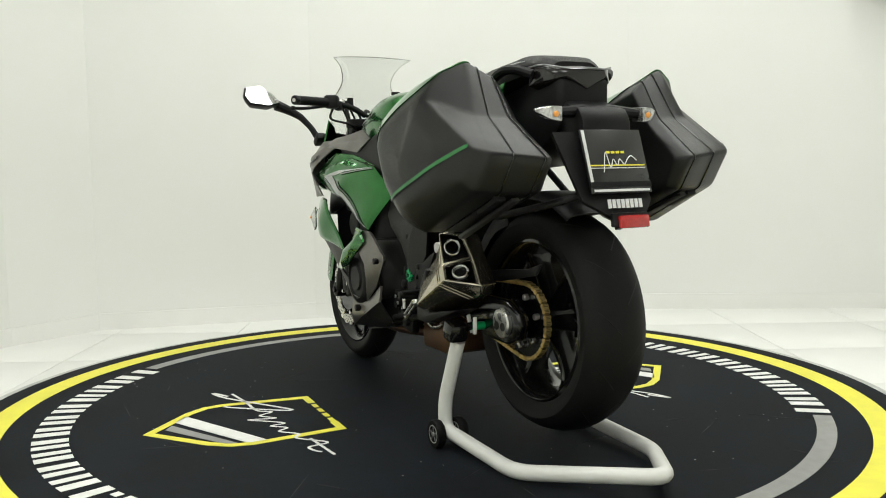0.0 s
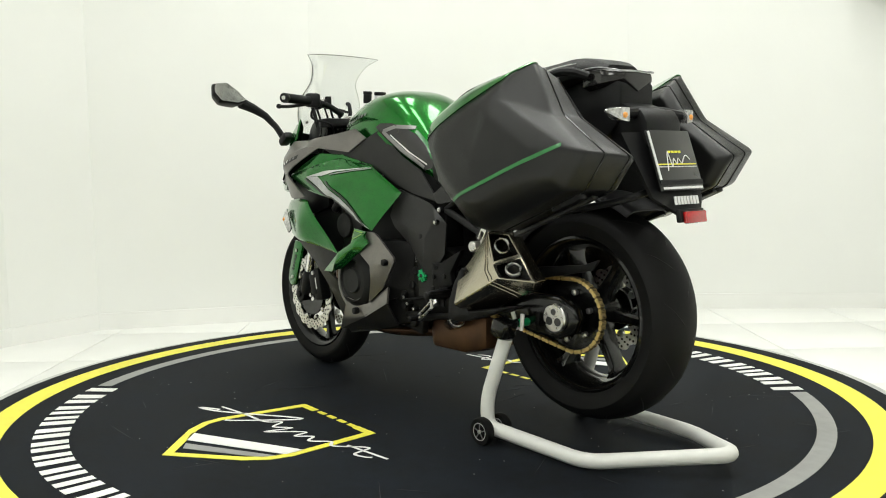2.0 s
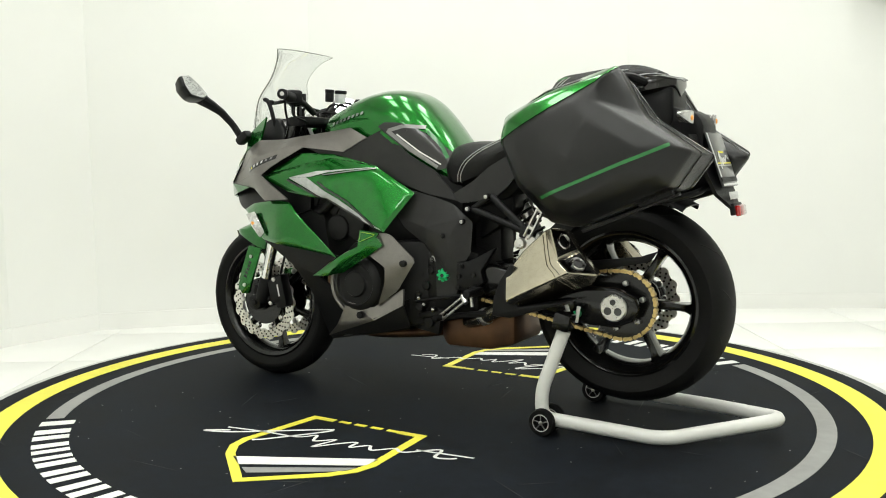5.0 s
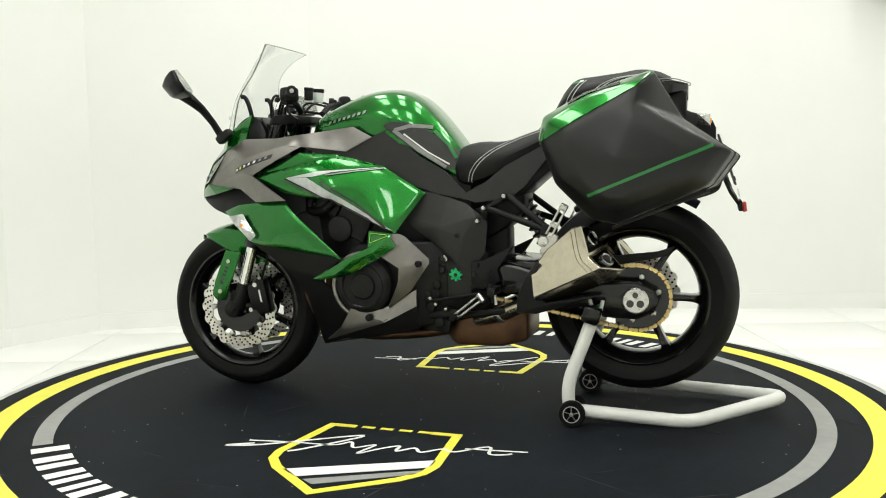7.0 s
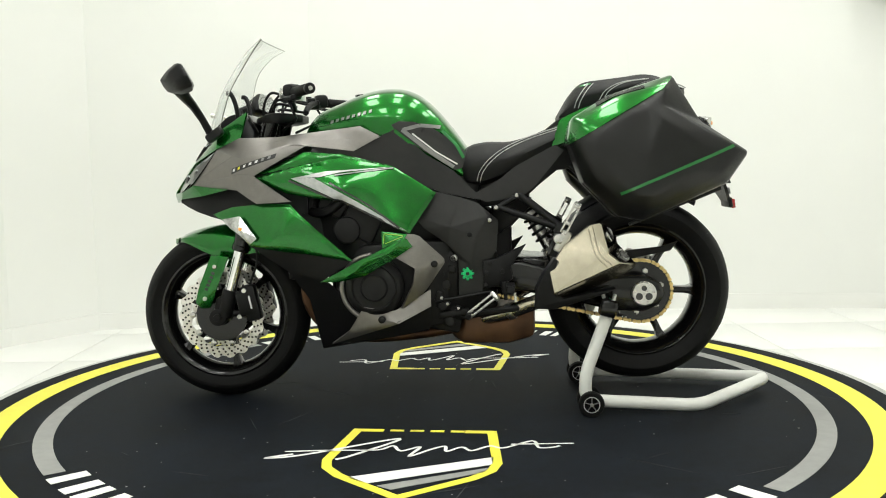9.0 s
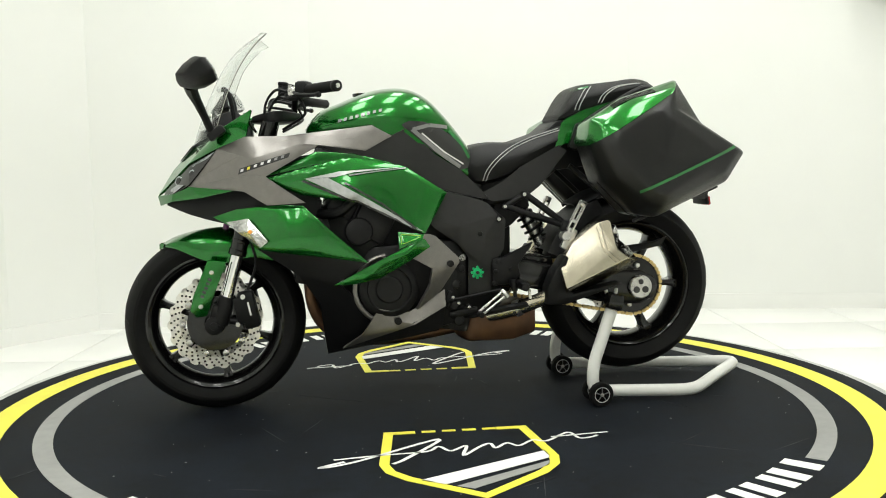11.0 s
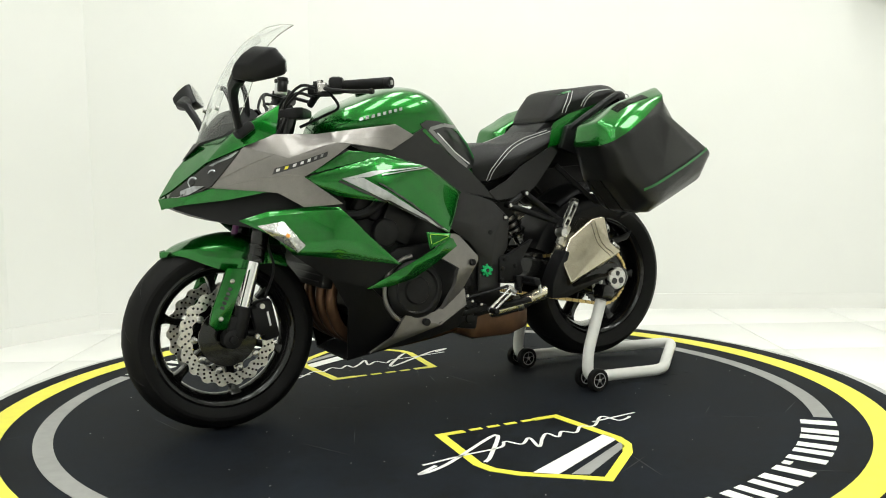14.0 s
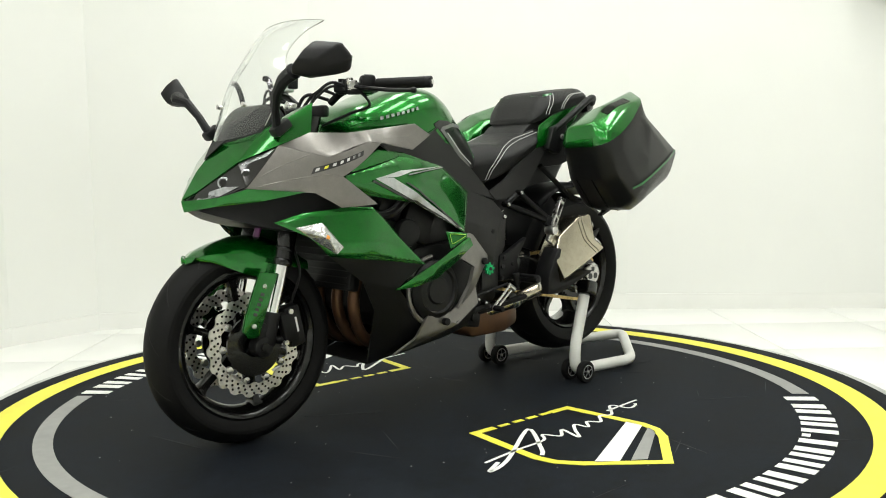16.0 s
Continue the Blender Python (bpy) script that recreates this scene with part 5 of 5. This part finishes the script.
    coil = [(.39 - .09 * k / 60 + .034 * math.cos(k * .7) * .8, .02 + .034 * math.sin(k * .7), .54 + .15 * k / 60 + .034 * math.cos(k * .7) * .4) for k in range(61)]
    part("shock_spring", tube(coil, .005, 6, 1), BLACK, BIKE)
    # hugger over the rear tyre
    sec = []
    for a in (158, 146, 134, 122, 112):
        r = .328
        x, z = .697 + r * math.cos(radians(a)), .378 + r * math.sin(radians(a))
        x2, z2 = .697 + (r - .05) * math.cos(radians(a)), .378 + (r - .05) * math.sin(radians(a))
        w = .105 if a > 115 else .09
        sec.append([(x2, -w, z2), (x, -w * .85, z), (x, 0, z + .006), (x, w * .85, z), (x2, w, z2)])
    bm = loft(sec, 3, 2, closed=False)
    bmesh.ops.solidify(bm, geom=bm.faces[:], thickness=.004)
    bmesh.ops.recalc_face_normals(bm, faces=bm.faces[:])
    part("rear_hugger", bm, BLACK, BIKE, "black tyre hugger", 40)
    part("hugger_fin", plate([(.50, .50), (.60, .512), (.76, .530), (.815, .548), (.79, .515), (.62, .482), (.50, .47)], -.128, -.118, .003), BLACK, BIKE)
    sec = []
    for a in (126, 112, 98, 84, 70, 58):
        c, d = math.cos(radians(a)), math.sin(radians(a))
        sec.append([(.697 + .335 * c, -.088, .378 + .335 * d), (.697 + .352 * c, -.070, .378 + .352 * d), (.697 + .356 * c, 0, .378 + .356 * d), (.697 + .352 * c, .070, .378 + .352 * d), (.697 + .335 * c, .088, .378 + .335 * d)])
    bm = loft(sec, 3, 2, closed=False)
    bmesh.ops.solidify(bm, geom=bm.faces[:], thickness=.004)
    bmesh.ops.recalc_face_normals(bm, faces=bm.faces[:])
    part("inner_mudguard", bm, BLACK, BIKE, "black inner mudguard over the rear tyre", 40)
    part("rear_caliper", box((.60, .105, .33), (.09, .05, .05), (0, 20, 0), .01), BLACK, BIKE)


def silencer(s):
    """A faceted titanium can that widens towards two stacked outlets."""
    at = dict(A=(.398, .291, .395), F=(.383, .258, .473), T=(.432, .238, .545), C=(.514, .260, .612), S=(.545, .288, .622), I=(.566, .222, .613), U=(.606, .212, .550), N=(.567, .291, .527),
              R=(.606, .304, .495), L=(.668, .224, .481), B=(.640, .206, .450), M=(.414, .212, .353))
    bm = bmesh.new()
    v = {k: bm.verts.new((x, s * y, z)) for k, (x, y, z) in at.items()}
    for f in ("F T A", "T C N A", "C S N", "A N R", "A R B M", "R L B", "S I U N", "N U L R"):
        bm.faces.new([v[k] for k in f.split()])
    order = "F T C S I U L B M A".split()
    inner = [bm.verts.new((.515 + (at[k][0] - .515) * .93, s * .165, .485 + (at[k][2] - .485) * .93)) for k in order]
    n = len(order)
    for i in range(n):
        bm.faces.new((v[order[i]], v[order[(i + 1) % n]], inner[(i + 1) % n], inner[i]))
    bm.faces.new(inner)
    bmesh.ops.recalc_face_normals(bm, faces=bm.faces[:])
    bevelled(bm, .005, 3, 10)
    bmesh.ops.recalc_face_normals(bm, faces=bm.faces[:])
    skin = bm.copy()
    m = part("silencer", bm, TITAN, BIKE, "brushed titanium twin-outlet silencer", 30)
    for path in ([(.520, .606), (.541, .523), (.576, .488), (.606, .440)], [(.508, .598), (.528, .520), (.562, .482), (.590, .434)]):
        part("end_cap_seam", seam_line(path, skin, .0016, s), TITAN, m)
    skin.free()
    for keys, c in (("S I U N", (.566, .256, .578)), ("N U L R", (.612, .254, .510))):
        q = [Vector((at[k][0], s * at[k][1], at[k][2])) for k in keys.split()]
        c = Vector((c[0], s * c[1], c[2]))
        way = (q[1] - q[3]).cross(q[2] - q[0]).normalized()
        way = way if way.x > 0 else -way
        shade = bmesh.new()
        fc = shade.faces.new([shade.verts.new(c + (p - c) * .80 + way * .0035) for p in q])
        bmesh.ops.solidify(shade, geom=[fc], thickness=.003)
        bmesh.ops.recalc_face_normals(shade, faces=shade.faces[:])
        part("outlet_plate", bevelled(shade, .001, 1, 40), GLOSSBLACK, m)
        turn = Matrix.Translation(c) @ way.to_track_quat("Y", "Z").to_matrix().to_4x4()
        part("outlet", moved(revolve([(.0235, .002), (.0235, .013), (.0205, .015), (.0175, .013), (.0170, .004)], 28), turn), STEEL, m, "polished round outlet")
        # a black disc closes the outlet, in place of the bore's shaded depth
        part("bore_disc", moved(rod((0, .003, 0), (0, .006, 0), .0172, segs=24), turn), BLACKD, m)
    part("silencer_guard", plate([(.338, .345), (.40, .342), (.55, .388), (.60, .408), (.428, .378), (.392, .425), (.414, .500), (.402, .506), (.366, .455), (.343, .40)], s * .19, s * .262, .004), BLACK, BIKE, "black silencer heat guard")


def pegs(s):
    y = s * .178
    part("peg_bracket", plate([(.172, .494), (.213, .499), (.316, .548), (.262, .470), (.272, .434), (.238, .408), (.172, .402)], s * .160, s * .186, .006), BLACK, BIKE, "black footrest bracket")
    for x, z in ((.194, .484), (.184, .452), (.237, .458), (.180, .413)):
        part("bracket_bolt", rod((x, s * .184, z), (x, s * .192, z), .008, segs=12, bevel=.001), ENGINE, BIKE)
    part("footrest", merge(rod((.262, s * .185, .405), (.262, s * .285, .408), .013, segs=12, bevel=.003), box((.262, s * .235, .417), (.028, .085, .010), (0, 0, 0), .003)), BLACK, BIKE, "black footrest")
    part("footrest_feeler", rod((.275, s * .275, .40), (.278, s * .275, .37), .005, segs=8), STEEL, BIKE)
    part("foot_lever", merge(rod((.122, s * .204, .322), (.205, s * .204, .388), .0045, segs=10), rod((.134, s * .204, .312), (.218, s * .204, .376), .0045, segs=10),
                             rod((.200, s * .198, .390), (.222, s * .210, .368), .009, segs=12, bevel=.002), rod((.120, s * .198, .318), (.134, s * .210, .312), .008, segs=12, bevel=.002)), STEEL, BIKE, "skeletal bare alloy foot lever")
    part("lever_boot", merge(rod((.242, s * .195, .425), (.246, s * .200, .385), .015, .010, 16, .003), rod((.246, s * .200, .388), (.247, s * .201, .365), .006, segs=12)), BLACK, BIKE, "black rubber boot on the lever pivot")
    part("switch_block", merge(box((.036, s * .178, .345), (.035, .022, .030), (0, 30, 0), .005), rod((.055, s * .178, .352), (.055, s * .196, .352), .009, segs=14, bevel=.002), rod((.090, s * .180, .338), (.090, s * .198, .338), .009, segs=14, bevel=.002),
                             box((.075, s * .175, .318), (.10, .020, .022), (0, -8, 0), .005)), ENGINE, BIKE, "black linkage mount with bolts")
    for x, z in ((.055, .352), (.090, .338), (.036, .372)):
        part("linkage_bolt", rod((x, s * .195, z), (x, s * .2005, z), .0055, segs=12, bevel=.001), STEEL, BIKE)
    part("lever_pad", rod((.124, s * .205, .316), (.124, s * .245, .316), .010, segs=14, bevel=.003), RUBBER, BIKE)
    part("shift_rod", rod((.02, s * .19, .360), (.20, s * .195, .392), .005, segs=10), BLACK, BIKE)
    part("rod_joint", merge(box((.025, s * .185, .375), (.02, .016, .035), (0, 20, 0), .006), rod((.04, s * .18, .345), (.04, s * .20, .345), .012)), ENGINE, BIKE)
    part("side_stand", tube([(.06, s * .13, .30), (.10, s * .165, .305), (.20, s * .185, .325), (.34, s * .20, .345)], .011, 8), BLACK, BIKE) if s < 0 else None
    part("stand_plate", merge(box((.05, s * .15, .30), (.10, .03, .09), (0, 10, 0), .012), rod((.06, s * .15, .29), (.06, s * .178, .29), .018, segs=16, bevel=.004)), ENGINE, BIKE)
    # pillion footrest hanger
    part("hanger_strut", merge(rod((.225, s * .165, .667), (.425, s * .19, .598), .011), rod((.292, s * .165, .707), (.425, s * .19, .604), .011), rod((.225, s * .165, .667), (.292, s * .165, .707), .010), box((.43, s * .192, .595), (.05, .025, .04), (0, 20, 0), .008)), BLACK, BIKE, "black pillion footrest hanger")
    part("pillion_footrest", merge(moved(box((0, 0, .009), (.110, .020, .006), (0, 0, 0), .002), pose(.458, s * .205, .632, 0, -62, 0)), moved(box((0, 0, -.009), (.110, .020, .006), (0, 0, 0), .002), pose(.458, s * .205, .632, 0, -62, 0)), moved(box((.045, 0, 0), (.022, .020, .022), (0, 0, 0), .004), pose(.458, s * .205, .632, 0, -62, 0)), moved(box((-.02, 0, 0), (.012, .020, .022), (0, 0, 0), .003), pose(.458, s * .205, .632, 0, -62, 0))), STEEL, BIKE, "folded alloy pillion footrest")
    part("footrest_pivot", rod((.417, s * .19, .566), (.417, s * .232, .566), .0165, segs=22, bevel=.003), STEEL, BIKE)
    part("silencer_hanger", box((.432, s * .20, .555), (.035, .018, .075), (0, 25, 0), .006), STEEL, BIKE)


engine_and_exhaust()


def tail():
    v = [[(.745, -.118, 1.01), (.745, -.112, 1.055), (.745, 0, 1.072), (.745, .112, 1.055), (.745, .118, 1.01), (.745, 0, .975)],
         [(.80, -.105, 1.02), (.80, -.100, 1.058), (.80, 0, 1.066), (.80, .100, 1.058), (.80, .105, 1.02), (.80, 0, .985)],
         [(.845, -.06, 1.032), (.845, -.055, 1.05), (.845, 0, 1.052), (.845, .055, 1.05), (.845, .06, 1.032), (.845, 0, 1.0)]]
    part("tail_light", bevelled(loft(v, 2, 1), .004), SMOKE, BIKE, "dark smoked tail light", 25)
    for s in (-1, 1):
        part("tail_fin", tube([(.74, s * .115, 1.06), (.80, s * .108, 1.062), (.845, s * .062, 1.052), (.85, 0, 1.054)], .0018, 6), GREYD, BIKE)
        part("indicator_stalk", tube([(.875, 0, .938), (.885, s * .05, .940), (.890, s * .125, .935)], [.017, .017, .013], 10, 1), BLACK, BIKE)
        lens = [[(.87, s * .125, .915), (.87, s * .125, .952), (.915, s * .125, .950), (.915, s * .125, .912)], [(.872, s * .155, .918), (.872, s * .155, .953), (.912, s * .155, .950), (.912, s * .155, .916)],
                [(.882, s * .190, .938), (.882, s * .190, .944), (.89, s * .190, .943), (.89, s * .190, .937)]]
        ind = part("rear_indicator", bevelled(loft(lens, 1, 1), .004), LENS, BIKE, "clear rear indicator", 25)
        part("indicator_bulb", rod((.905, s * .143, .930), (.917, s * .143, .930), .010, .007, 12, .002), AMBER, ind)
    holder = loft([[(x, -w, zb), (x, -w, zt), (x, w, zt), (x, w, zb)] for x, zb, zt, w in ((.78, .90, .99, .06), (.86, .80, .96, .07), (.91, .78, .945, .075), (.93, .77, .91, .075))], 2, 1)
    part("plate_holder", bevelled(holder, .008, 2, 40), BLACK, BIKE, "black plate holder")
    part("rear_mudflap", panel(dict(a=(.905, -.150, .885), b=(.915, .095, .89), c=(.985, .095, .715), d=(.978, -.110, .715), e=(1.005, .06, .675), f=(1.005, -.04, .675)), ["a b c d", "d c e f"], .010, .003, (1, 0, .3)), BLACK, BIKE)
    pl = new("plate_base")
    pl.parent = BIKE
    pl.matrix_basis = pose(.963, .0, .812, 0, -19, 0)
    part("plate", box((0, 0, 0), (.006, .186, .166), (0, 0, 0), .002), BLACKD, pl, "black dealer plate with yellow line")
    for c, sz, m in (((.0042, -.086, .012), (.002, .008, .135), WHITED), ((.0042, 0, -.077), (.002, .17, .006), WHITED), ((.0042, 0, -.012), (.002, .17, .003), YELLOW), ((.0042, 0, -.019), (.002, .17, .002), WHITED),
                     ((.0042, .0, -.062), (.003, .186, .014), BLACK)):
        part("plate_line", box(c, sz, (0, 0, 0), 0), m, pl)
    for k in range(4):
        part("plate_bar", box((.0045, -.022 + k * .015, .022), (.002, .010, .006), (0, 0, 0), 0), YELLOW, pl)
    stroke = [(.005, -.045, -.03), (.005, -.03, .022), (.005, -.022, -.018), (.005, -.01, .004), (.005, .0, -.012), (.005, .01, .004), (.005, .022, -.01), (.005, .034, .004), (.005, .048, .012), (.005, .062, .0)]
    part("plate_flourish", tube(stroke, .0014, 5, 4), WHITED, pl)
    for k in range(8):
        part("plate_maker_bar", box((1.0005, -.046 + k * .0135, .708), (.002, .0100, .022), (0, -14, 0), 0), WHITED, BIKE)
    part("rear_reflector", box((1.018, .015, .664), (.014, .088, .032), (0, -8, 0), .004), REDLENS, BIKE, "red rear reflector")
    part("reflector_bracket", box((1.005, .012, .668), (.014, .11, .035), (0, -8, 0), .004), BLACK, BIKE)


tail()


# ---- tiles of the floor ----
def tiles():
    step = 0.63
    bm = box((0, 0, 0), (step - 0.004, step - 0.004, 0.008), bevel=0.0015)
    first = part("tile", bm, TILE, FLOOR_SLAB)
    first.location = (1.53 - step / 2, -5.2, FLOOR - 0.004)
    me = first.data
    for i in range(-7, 4):
        for j in range(0, 12):
            if (i, j) == (-1, 0):
                continue
            ob = new("tile", me)
            ob.parent = FLOOR_SLAB
            ob.location = (1.53 + step * (i + 0.5), -5.2 + step * j, FLOOR - 0.004)


tiles()


# ---- what moves: the table turns at an even pace and carries the machine and its stand ----
def motions():
    turn, rate, skew, off = -66.318, 6.6195, 2.6, 0.034
    still, riding = [], []
    for i in range(33):
        s = i * 0.5
        a = turn + rate * s
        b = radians(a + skew)
        still.append((s, pose(0, 0, 0, 0, 0, a)))
        riding.append((s, pose(-off * math.sin(b), off * math.cos(b), 0, 0, 0, a + skew)))
    walk(TURNTABLE, still)
    walk(MOTORCYCLE, riding)
    walk(STAND, riding)


motions()
